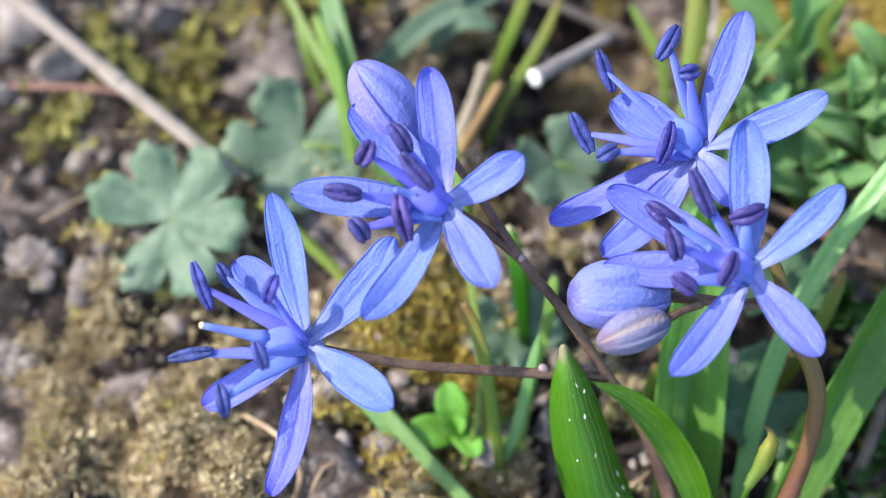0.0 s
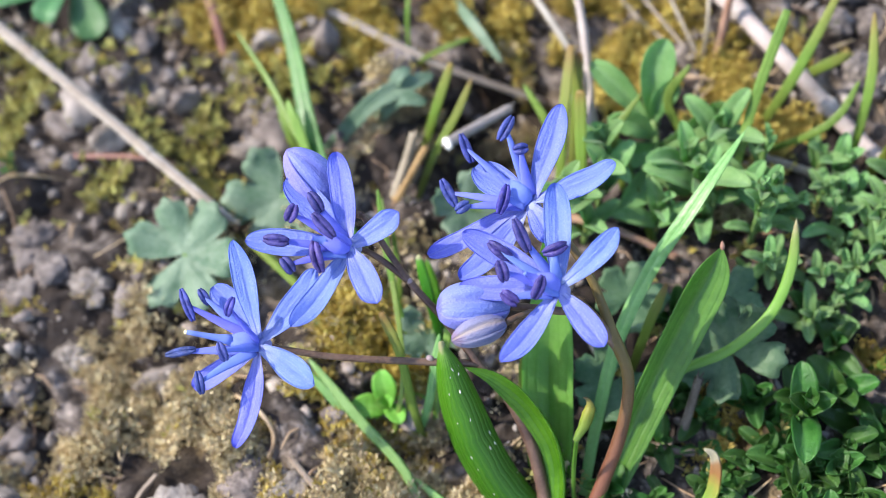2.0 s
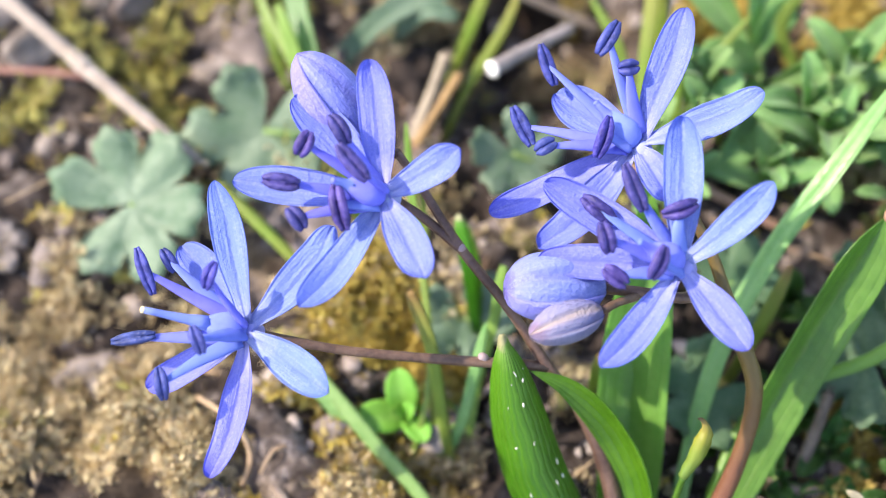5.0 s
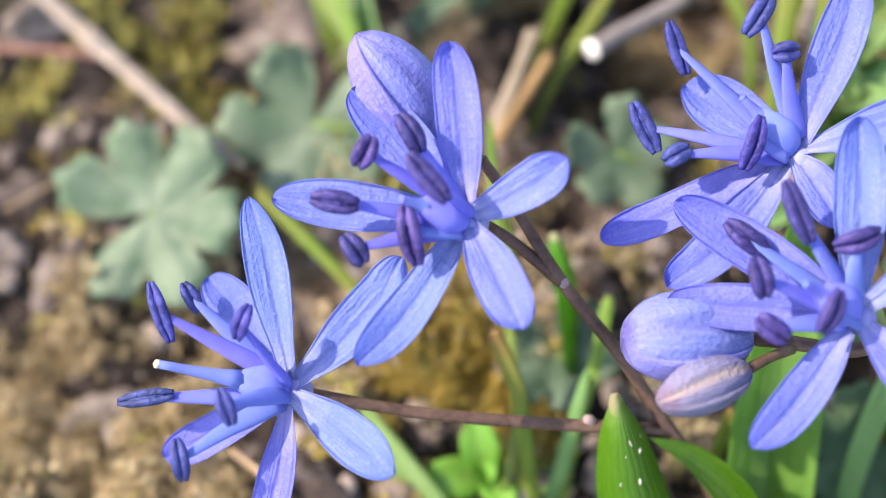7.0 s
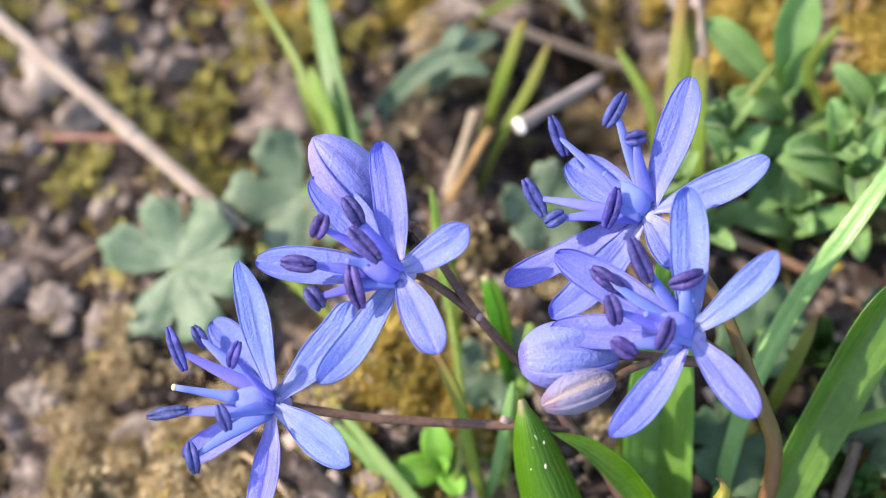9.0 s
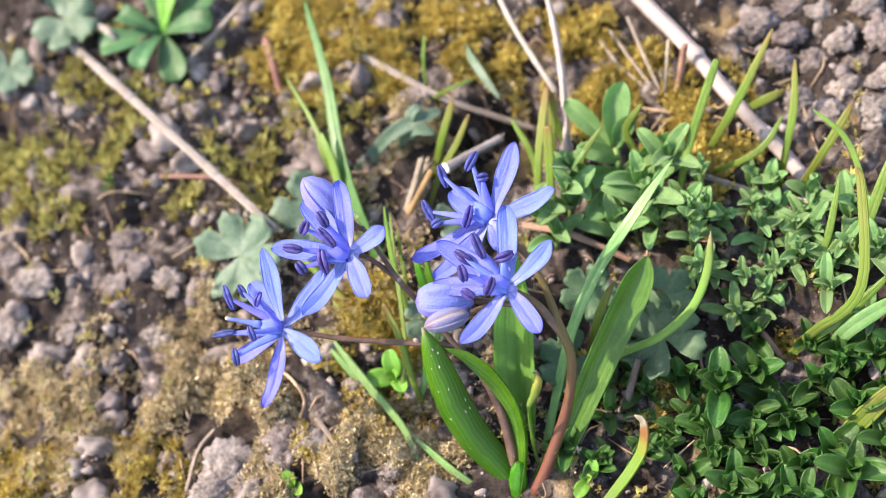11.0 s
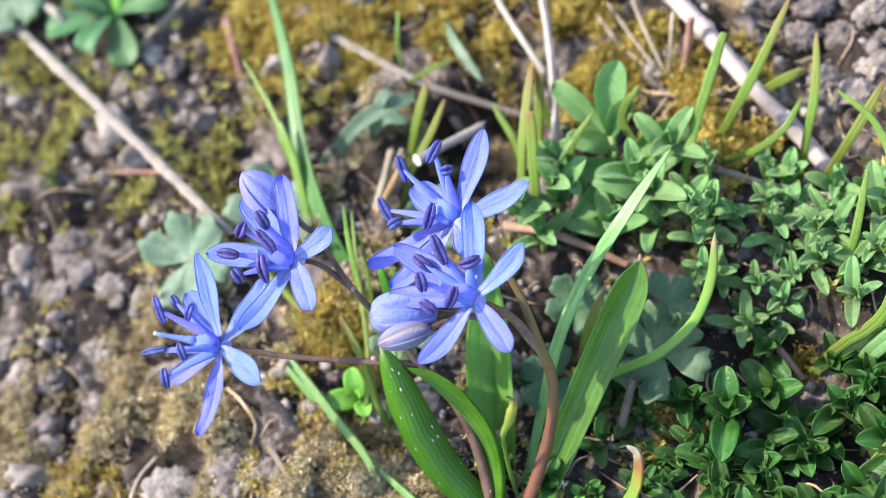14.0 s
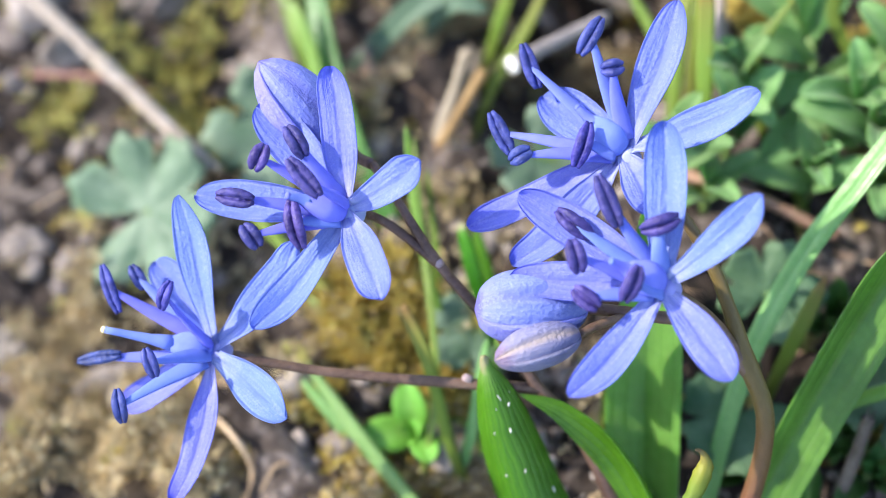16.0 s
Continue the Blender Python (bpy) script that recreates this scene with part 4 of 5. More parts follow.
# ---- small weeds ----
def lobed_leaf(name, centre, radius, normal, turn, lobes, label, category="leaf", stalk_to=None, group="cranesbill leaves", material=None):
    """A round leaf cut into toothed lobes, pleated along each lobe, on its own stalk."""
    g = np.random.default_rng(int(abs(centre[0] * 10)) + lobes)
    nz = unit(np.array(normal, float))
    ux = unit(np.cross((0.2, 1, 0.1), nz))
    uy = np.cross(nz, ux)
    rings, spokes, gap = 7, lobes * 12, 0.5
    a = np.linspace(gap / 2, 2 * np.pi - gap / 2, spokes + 1)
    k = (a - gap / 2) / (2 * np.pi - gap) * lobes
    f = k - np.floor(k)
    f[-1] = 1.0
    edge = (0.62 + 0.38 * np.sin(np.pi * f) ** 0.42) * (0.955 - 0.045 * np.cos(6 * np.pi * f)) * (0.92 + 0.16 * g.random(lobes + 1)[np.minimum(k.astype(int), lobes)])
    rows, uv = [], []
    for s in np.linspace(0.02, 1, rings):
        r = radius * s * (edge * s + (1 - s) * edge.mean())
        z = 0.16 * radius * s * s - 0.10 * radius * s * np.cos(2 * np.pi * f) * s + 0.05 * radius * g.standard_normal() * s * np.sin(2 * a)
        rows.append(np.array(centre) + ux * (r * np.cos(a + turn))[:, None] + uy * (r * np.sin(a + turn))[:, None] + nz * z[:, None])
        uv.append(np.stack([f, 0 * f + s], -1))
    n, w = rings, spokes + 1
    top = np.concatenate(rows)
    verts = np.concatenate([top, top - nz * 0.3])
    faces, off = [], n * w
    for i in range(n - 1):
        for j in range(w - 1):
            q = i * w + j
            faces += [(q, q + w, q + w + 1, q + 1), (off + q, off + q + 1, off + q + w + 1, off + q + w)]
    for j in range(w - 1):
        q = (n - 1) * w + j
        faces.append((q, off + q, off + q + 1, q + 1))
    base = stalk_to or on_ground(centre[0] + radius * 0.7, centre[1] - radius * 0.5)
    ob = thing(name, base, label, category, group)
    part("blade", make_mesh("blade", verts, faces, np.concatenate(uv + uv), material or CRANESBILL, base), ob)
    mid = (np.array(base) + np.array(centre)) / 2 + (0, 0, 1.0)
    part("stalk", make_mesh("stalk", *tube([base, mid, np.array(centre) - nz * 0.1], [0.45, 0.4, 0.35], 8, 6), WEED_STEM, base), ob)


lobed_leaf("cranesbill_leaf", (-33.3, 57.1, 5.5), 9.0, (-0.25, -0.2, 0.95), 3.2, 6, "pale blue-green lobed cranesbill leaf spread flat")
lobed_leaf("cranesbill_leaf", (-16.7, 59.4, 4.0), 8.5, (-0.1, -0.3, 0.95), 1.0, 5, "blue-green cranesbill leaf half hidden behind flowers")
lobed_leaf("cranesbill_leaf", (6.4, 43.9, 5.0), 5.6, (0.2, -0.4, 0.9), 2.0, 5, "small blue-green cranesbill leaf in shade")
lobed_leaf("cranesbill_leaf", (27.4, 6.5, 7.0), 7.5, (-0.4, 0.0, 0.9), 5.0, 6, "blue-green lobed cranesbill leaf under the squill leaf", material=CRANESBILL_SHADED)
lobed_leaf("cranesbill_leaf", (11.5, 11.4, 3.5), 6.0, (0.2, -0.2, 0.95), 0.4, 5, "cranesbill leaf by the squill, shade put into its colour", material=CRANESBILL_SHADED)
lobed_leaf("cranesbill_leaf", (19.9, 20.7, 4.0), 5.5, (0.0, -0.3, 0.95), 4.0, 5, "cranesbill leaf by the squill, shade put into its colour", material=CRANESBILL_SHADED)
lobed_leaf("cranesbill_leaf", (31.6, 13.9, 5.0), 5.0, (0.1, -0.3, 0.9), 2.6, 5, "blue-green cranesbill leaf among weeds", material=CRANESBILL_SHADED)
lobed_leaf("cranesbill_leaf", (-48.5, 126.3, 4.0), 8.0, (-0.1, -0.2, 0.95), 2.4, 5, "pale cranesbill leaf at the moss edge")
lobed_leaf("cranesbill_leaf", (-63.4, 122.0, 3.0), 6.0, (0.1, -0.2, 0.95), 1.4, 5, "pale cranesbill leaf at the moss edge")
lobed_leaf("cranesbill_leaf", (-6.5, 30.2, 2.5), 5.5, (0.2, -0.2, 0.95), 1.6, 5, "blue-green cranesbill leaf low behind the flowers")
for pts, wide in (([(-7.0, 65.3, 1.5), (1.5, 66.7, 4.0), (7.1, 66.4, 5.0), (12.0, 66.0, 5.0)], 3.6), ([(1.1, 66.5, 3.5), (5.9, 65.2, 4.5), (9.1, 62.4, 4.5)], 3.0), ([(4.5, 66.3, 4.0), (6.6, 67.3, 6.0), (9.0, 67.5, 7.0)], 2.6)):
    blade(pts, wide, CRANESBILL, "pale grey-green narrow leaf lobe over the moss", keel=0.5, taper=0.5)

LEAF_MESHES = {}


def small_leaf(kind, material, slim=0.5, cup=0.16, bend=0.18):
    """One oval leaf, 1 unit (10 mm) long along x, shared by all plants of its kind."""
    if kind not in LEAF_MESHES:
        pts = [(0, 0, 0), (3, 0, 10 * bend * 0.8), (6.5, 0, 10 * bend), (10, 0, 10 * bend * 0.55)]
        v, f, uv = ribbon(pts, 10 * slim, (0, 0, 1), lambda t: leaf_shape(t, 0.55, 0.26, 2.3), 9, 2, cup, 0.10, 0.5)
        LEAF_MESHES[kind] = make_mesh("leaf", v, f, uv, material)
    return LEAF_MESHES[kind]


def leafy_plant(name, base, tall, size, pairs, me, label, category, group, seed, lean=(0, 0), stem_material=None, rise=(15, 60)):
    """A little weed with opposite pairs of leaves, each pair turned across the one below."""
    g = np.random.default_rng(seed)
    ob = thing(name, base, label, category, group)
    top = np.array((lean[0], lean[1], tall))
    pts = [(0, 0, 0), tuple(top * 0.5 + (0, 0, tall * 0.05)), tuple(top)]
    part("stem", make_mesh("stem", *tube(pts, [0.55, 0.45, 0.35], 8, 6), stem_material or WEED_STEM), ob)
    turn = g.uniform(0, 360)
    for i in range(pairs):
        f = (i + 1) / pairs
        at = top * f
        s = size * (1.0 - 0.45 * max(0.0, f - 0.45) / 0.55) * g.uniform(0.85, 1.15)
        up = rise[0] + (rise[1] - rise[0]) * f ** 2
        for half in (0, 180):
            leaf = part("leaf", me, ob)
            leaf.matrix_basis = pose(at[0] * MM, at[1] * MM, at[2] * MM, 0, 0, turn + half + g.uniform(-14, 14)) @ pose(
                0, 0, 0, g.uniform(-12, 12), -up + g.uniform(-12, 12), 0) @ Matrix.Scale(s / 10 * g.uniform(0.88, 1.1), 4)
        turn += 90 + g.uniform(-15, 15)
    return ob


WEED = small_leaf("chickweed", CHICKWEED, 0.46, 0.34, 0.16)
EAR = small_leaf("mouse-ear", MOUSE_EAR, 0.31, 0.22, 0.24)
YOUNG = small_leaf("sprout", SPROUT, 0.62, 0.1, 0.12)

# chickweed: x, y, leaf length, height
CHICK = [(30.6, -5.2, 7.5, 7), (26.4, -9.5, 6.5, 4), (38.7, -5.2, 6.5, 6), (39.0, -13.0, 6.5, 5), (45.3, -11.1, 6, 5), (50.1, -12.0, 6, 5), (40.9, -20.3, 6.5, 5), (41.9, -26.9, 7, 6), (49.6, -24.6, 6, 5), (32.0, -14.4, 6, 3), (35.0, -21.8, 6, 4), (26.6, -18.8, 5.5, 3), (21.3, -15.1, 5.5, 3), (40.1, 16.2, 5.5, 9, 1), (39.8, 7.7, 5.5, 5, 1), (40.7, 1.3, 5, 4), (47.7, 6.2, 5.5, 5, 1), (43.4, 12.3, 5.5, 5, 1), (49.7, 15.8, 5.5, 6, 1)]
MORE = [(52.4, 9.0, 5.5, 6, 1), (57.1, 13.6, 5.5, 6, 1), (54.8, 2.2, 5.5, 5, 1), (59.9, 7.4, 5, 6, 1), (45.9, 23.0, 5, 8, 1), (45.4, 28.0, 4.5, 10, 1), (50.6, 21.3, 5, 6, 1), (55.7, 18.7, 5, 6, 1), (59.7, -4.1, 5.5, 5, 1), (56.1, -10.3, 6, 5), (48.9, -3.0, 5, 3), (52.4, -6.1, 5, 4), (8.1, -6.1, 5, 3), (5.1, -2.2, 4.5, 2.5), (23.7, 16.6, 5, 4), (26.4, 0.4, 5, 3), (20.8, 6.7, 4.5, 2.5), (57.1, -17.4, 6, 5), (68.7, 5.9, 5, 5, 1), (49.5, -18.0, 6, 5), (29.4, -22.9, 6, 4), (37.7, -29.3, 6, 4), (18.2, -20.9, 5.5, 3), (45.8, -33.6, 6, 5)]
# shoots in the brighter part take the lighter leaf, the rest the shade-darkened one
for i, (x, y, size, tall, *sunlit) in enumerate(CHICK + MORE):
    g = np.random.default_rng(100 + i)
    leafy_plant("chickweed", on_ground(x, y, 0.4), tall, size * 1.05, 3 + (i % 3 > 0), EAR if sunlit else WEED,
                "downy chickweed shoot, given the lighter green for sun" if sunlit else "chickweed shoot with paired oval leaves, green darkened for shade", "weed",
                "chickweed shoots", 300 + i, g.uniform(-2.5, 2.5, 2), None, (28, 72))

g = np.random.default_rng(77)
for i in range(92):
    # low shoots filling the mat between the taller ones
    u, v = g.random(2)
    v = v if i < 70 else v * 0.45
    x, y = 22 + 52 * u + 14 * v, -26 + 50 * v - 16 * u
    leafy_plant("chickweed", on_ground(x, y, 0.4), g.uniform(1.5, 4.5), g.uniform(4.0, 6.4), 2 + i % 2, EAR if y > 5 and i % 4 else WEED, "low green chickweed shoot in the mat", "weed",
                "chickweed shoots", 800 + i, g.uniform(-2.0, 2.0, 2), None, (25, 68))

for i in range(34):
    # dark shoots added over the soil to stand for shade under the strap leaf
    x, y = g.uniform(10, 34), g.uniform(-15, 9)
    leafy_plant("chickweed", on_ground(x, y, 0.4), g.uniform(1.0, 2.6), g.uniform(3.0, 5.0), 2, WEED, "low dark chickweed shoot added to darken the ground under the squill leaf", "weed",
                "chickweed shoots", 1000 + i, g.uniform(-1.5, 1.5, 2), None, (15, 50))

MOUSE = [(23.9, 36.4, 8, 7, 3), (36.3, 33.2, 8, 7, 3), (35.4, 26.1, 7, 5, 3), (39.8, 20.7, 5, 15, 5), (19.0, 32.0, 6.5, 5, 3), (42.5, 21.6, 5, 12, 5), (42.2, 34.5, 8, 5, 3), (25.9, 40.1, 8, 6, 3), (18.5, 36.1, 7, 5, 3), (36.0, 29.0, 8, 5, 3), (39.9, 26.1, 7, 5, 3), (29.1, 28.9, 7, 4, 3), (56.2, 23.4, 6, 5, 3), (60.7, 17.9, 6.5, 5, 3), (64.5, 11.6, 6.5, 5, 3), (54.2, 26.0, 6, 4, 3), (63.8, 15.6, 6, 6, 3), (54.7, 13.1, 6, 6, 3), (63.8, 3.3, 6, 6, 3)]
for i, (x, y, size, tall, pairs) in enumerate(MOUSE):
    leafy_plant("mouse_ear", on_ground(x, y, 0.4), tall, size * 1.25, pairs, EAR, "downy grey-green mouse-ear plant with upright leaves", "weed", "mouse-ear plants",
                500 + i, (1.5, 1.0), None, (35, 75))

EAR_BASE = on_ground(*(34.0, 38.2, 0.0)[:2], 0.5)
ear = thing("mouse_ear", EAR_BASE, "large downy mouse-ear shoot with long oblong leaves", "weed", "mouse-ear plants")
part("stem", make_mesh("stem", *tube([EAR_BASE, (35.3, 39.7, 3.0), (36.9, 43.5, 5.0)], [0.8, 0.7, 0.6], 8, 8), WEED_STEM, EAR_BASE), ear)
for pts, wide in (([(36.6, 42.6, 4.0), (38.1, 45.6, 9.0), (40.0, 47.8, 12.0), (42.1, 49.3, 14.0)], 4.9), ([(35.9, 43.0, 4.0), (34.7, 47.1, 7.0), (33.4, 50.3, 9.0), (32.2, 53.3, 10.0)], 3.7),
                  ([(35.5, 40.9, 4.0), (33.4, 42.7, 7.0), (30.1, 44.8, 8.0)], 3.6), ([(35.3, 39.7, 3.0), (30.6, 39.8, 5.0), (27.3, 43.1, 6.0)], 4.2),
                  ([(36.0, 39.3, 3.0), (39.7, 37.7, 7.0), (44.3, 37.9, 8.0), (46.8, 35.7, 7.0)], 3.8), ([(34.5, 37.9, 2.0), (30.9, 34.8, 5.0), (25.5, 32.6, 6.0)], 4.6),
                  ([(35.2, 38.2, 3.0), (34.6, 34.0, 5.0), (34.9, 29.8, 5.0)], 4.0), ([(36.5, 42.8, 5.0), (38.6, 44.0, 8.0), (41.4, 44.4, 10.0)], 3.4)):
    part("leaf", make_mesh("leaf", *ribbon(pts, wide, (-0.15, -0.6, 0.75), lambda t: leaf_shape(t, 0.55, 0.3, 2.2), 14, 4, 0.14, 0.14, 0.5, 0.2), MOUSE_EAR, EAR_BASE), ear)

leafy_plant("seedling", on_ground(*(-16.4, 23.6, 0.0)[:2]), 2.5, 5.5, 3, YOUNG, "light green seedling growing from the moss", "seedling", "seedlings", 41)
leafy_plant("seedling", on_ground(*(-39.5, 13.1, 0.0)[:2]), 1.5, 3.6, 2, YOUNG, "light green seedling growing from the soil", "seedling", "seedlings", 42)
leafy_plant("seedling", on_ground(*(-52.1, 87.0, 0.0)[:2]), 1.5, 3.5, 2, WEED, "tiny green seedling in moss", "seedling", "seedlings", 43)
leafy_plant("seedling", on_ground(*(5.5, -7.5, 0.0)[:2]), 2.0, 4.5, 2, YOUNG, "light green seedling growing from the soil", "seedling", "seedlings", 44)


def rosette(x, y, count, size, seed, slim=0.46):
    base = on_ground(x, y, 0.3)
    ob = thing("leaf_rosette", base, "flat rosette of spoon-shaped green leaves on moss", "weed")
    g = np.random.default_rng(seed)
    for i in range(count):
        a = 6.2832 * i / count + g.uniform(-0.25, 0.25)
        s = size * g.uniform(0.8, 1.15)
        out = np.array((math.cos(a), math.sin(a), 0))
        up = 0.25 + 0.5 * (i % 2)
        pts = [(0, 0, 0.4), tuple(out * s * 0.4 + (0, 0, s * up * 0.4)), tuple(out * s * 0.8 + (0, 0, s * up * 0.6)), tuple(out * s + (0, 0, s * up * 0.5))]
        part("leaf", make_mesh("leaf", *ribbon(pts, s * slim, (0, 0, 1), lambda t: leaf_shape(t, 0.68, 0.2, 2.2), 10, 2, 0.08, 0.1, 0.4), SPROUT if i % 8 == 1 else DARK_LEAF), ob)


rosette(-31.3, 114.0, 8, 11.5, 5)


def litter(count, seed):
    """Broken bits of dry leaf and rootlet strewn over the soil."""
    g = np.random.default_rng(seed)
    verts, faces = [], []
    for i in range(count):
        x, y = g.uniform(-85, 80), g.uniform(-40, 130)
        a, ln = g.uniform(0, 6.28), g.uniform(1.5, 7) * (0.5 + g.random())
        c = np.array((math.cos(a), math.sin(a)))
        pts = []
        for f in (-0.5, 0, 0.5):
            q = np.array((x, y)) + c * ln * f + g.standard_normal(2) * 0.5
            pts.append((q[0], q[1], float(height(*q)) + 0.5 + g.uniform(0, 1.0)))
        v, f, _ = tube(pts, [0.12, g.uniform(0.14, 0.32), 0.1], 5, 4)
        faces += [tuple(k + len(verts) for k in q) for q in f]
        verts += v.tolist()
    tagged(new("dry_litter", make_mesh("dry_litter", verts, faces, None, LITTER)), "broken bits of dry grass and rootlets on soil", "litter", kind="stuff")


litter(420, 9)


# ---- the two squills ----
def flower(plant, centre, axis, tips, anthers, origin, style=4.6, stigma=None, broad=(1, 1, 1, 1, 1, 1), stout=1.0, pollen=None):
    """An open squill flower: six tepals, six stamens, ovary and style."""
    c, ax = np.array(centre, float), unit(np.array(axis, float))
    o = np.array(origin, float)
    head = part("flower", make_mesh("flower", *egg(c - ax * 0.7, ax, 2.0, 2.0, 8, 14), THROAT, o), plant, "open blue star-shaped squill flower")
    for i, tip in enumerate(tips):
        t = np.array(tip, float)
        ln = np.linalg.norm(t)
        away = t - ax * (t @ ax)
        bulge = 0.05 * ln if i % 2 else 0.02 * ln
        start = c + unit(away) * 0.4
        pts = [start, c + t * 0.34 - ax * bulge, c + t * 0.7 - ax * bulge * 1.2, c + t]
        wide = broad[i] * (3.8 if i % 2 else 3.42)
        part("tepal", make_mesh("tepal", *ribbon(pts, wide, unit(ax * 0.6 + VIEW), lambda v: leaf_shape(v, 0.58, 0.36, 2.5), 22, 5, 0.15, 0.05, 0.32, 0.24, seed=i * 1.7 + c[0], hood=0.06 + 0.10 * (i % 3 == 0)), TEPAL, o), head)
    for i, (mid, way) in enumerate(anthers):
        m = c + np.array(mid, float)
        w = np.array(way, float)
        foot = c + ax * 0.6 + unit(np.array(mid, float) - ax * (np.array(mid, float) @ ax)) * 0.9
        bow = (foot + m) / 2 + ax * 0.25
        part("filament", make_mesh("filament", *tube([foot, bow, m - unit(m - c) * 0.2], [0.86, 0.74, 0.50, 0.25], 10, 10, flat=0.45), FILAMENT, o), head)
        ln = max(1.8, np.linalg.norm(w))
        part("anther", make_mesh("anther", *anther_shape(m, w, ln, i * 1.3 + c[0], stout), pollen or ANTHER, o), head, "dark blue anther" if pollen else "dark violet anther")
    ovary = part("ovary", make_mesh("ovary", *egg(c + ax * 2.0, ax, 4.2, 2.9, 12, 20, 0.5, 0.14, 3), OVARY, c), head)
    ovary.location = Vector(c - o) * MM
    part("style", make_mesh("style", *tube([c + ax * 3.4, c + ax * (style + 0.6)], [0.75, 0.45, 0.34, 0.28], 6, 8), FILAMENT, o), head)
    part("stigma", make_mesh("stigma", *egg(c + ax * (style + 0.6), ax, 0.5, 0.62, 5, 8), stigma or FILAMENT, o), head)
    return head


def bud(plant, root, tip, width, material, origin, label, point=0.75):
    """A closed bud: a core wrapped in three overlapping tepals with raised edges."""
    r, t, o = np.array(root, float), np.array(tip, float), np.array(origin, float)
    way = t - r
    ln = np.linalg.norm(way)
    way = way / ln
    s = unit(np.cross(way, (0.31, 0.17, 0.93)))
    q = np.cross(way, s)
    rows, cols = 20, 14
    facing = math.atan2(VIEW @ q, VIEW @ s)

    def wrap(first, span, grow):
        v = np.linspace(0.0, 1.0, rows + 1)
        prof = v ** 0.5 * (1 - v) ** point
        prof = np.maximum(prof / prof.max(), 0.03)
        u = np.linspace(0, 1, cols + 1)
        layers, uv = [], []
        for lift in (0.0, -0.2):
            a = first + span * (u - 0.5) * (1 - 0.12 * v[:, None] ** 3)
            rim = 0.035 * np.abs(2 * u - 1) ** 6 - 0.03 * np.exp(-((u - 0.5) / 0.05) ** 2)
            rad = (prof[:, None] * width / 2) * (0.95 + grow * u + rim + 0.012 * np.sin(u * 22))[None] + lift * prof[:, None]
            ring = s * np.cos(a)[..., None] + q * np.sin(a)[..., None]
            layers.append((r + (v * ln)[:, None, None] * way + rad[..., None] * ring).reshape(-1, 3))
            uv.append(np.stack(np.broadcast_arrays(u[None], v[:, None]), -1).reshape(-1, 2))
        k, off, faces = cols + 1, (rows + 1) * (cols + 1), []
        for i in range(rows):
            for j in range(cols):
                n = i * k + j
                faces += [(n, n + 1, n + k + 1, n + k), (off + n, off + n + k, off + n + k + 1, off + n + 1)]
            n = i * k
            faces += [(n, n + k, off + n + k, off + n), (n + cols, off + n + cols, off + n + k + cols, n + k + cols)]
        return np.concatenate(layers), faces, np.concatenate(uv)

    ob = part("bud", make_mesh("bud", *egg(r + way * ln * 0.42, way, ln * 0.7, width * 0.7, 12, 16), material, o), plant, label)
    for i in range(3):
        part("tepal", make_mesh("tepal", *wrap(facing + 0.35 + 2.0944 * i, 2.65, 0.10), material, o), ob)


def stalk(plant, name, pts, radii, material, origin, n=20, label=""):
    return part(name, make_mesh(name, *tube(pts, radii, n, 10, 0.03, 4), material, origin), plant, label)


def squill_leaf(plant, pts, width, material, origin, face, keel=0.1, cup=0.15, peak=0.4, power=1.8, label="", thick=0.6, grains=0, tip=0.02):
    pts = [tuple(q) for q in pts]
    verts, faces, uv = ribbon(pts, width, face, lambda v: lance_shape(v, peak, 0.7, power, tip), 26, 5, cup, keel, thick)
    leaf = part("leaf", make_mesh("leaf", verts, faces, uv, material, origin), plant, label)
    # a few pale grains stuck to the outer side
    g = np.random.default_rng(int(width * 100))
    half = len(verts) // 2
    for _ in range(grains):
        i, j = int(g.integers(5, 19)), int(g.integers(1, 7))
        k = half + 11 * i + j
        out = -np.asarray(face)
        flat = unit(verts[k + 11] - verts[k] + 0.3 * g.standard_normal(3))
        me = make_mesh("grain", *egg(verts[k] + 0.02 * out, flat, g.uniform(0.15, 0.75), g.uniform(0.08, 0.22), 5, 6, flat=0.6), CREAM_GRAIN, origin)
        part("grain", me, leaf, "pale grain stuck to the leaf")
    return leaf


FLOWER_A = dict(centre=(-27.5, 29.9, 26.4), axis=(-0.77, 0.46, 0.44),
        tips=[(3.1, 11.8, 5.7), (10.6, 3.5, 4.9), (4.1, -8.9, 2.2), (-8.1, -9.6, -3.1), (-10.0, 0.7, -4.3), (-2.0, 10.2, -0.3)],
        anthers=[((-5.7, 7.8, 3.3), (-0.4, -4.0, -1.6)), ((-3.5, 8.5, 1.8), (0.2, -2.2, -0.8)), ((-0.8, 3.4, 6.7), (-1.7, -1.5, -0.9)), ((-9.0, 3.4, 1.3), (3.7, -1.2, 0.2)), ((-3.9, -1.1, 5.9), (-0.2, -2.3, -0.9)), ((-8.2, -2.1, 2.9), (-0.7, -2.5, -1.1))])
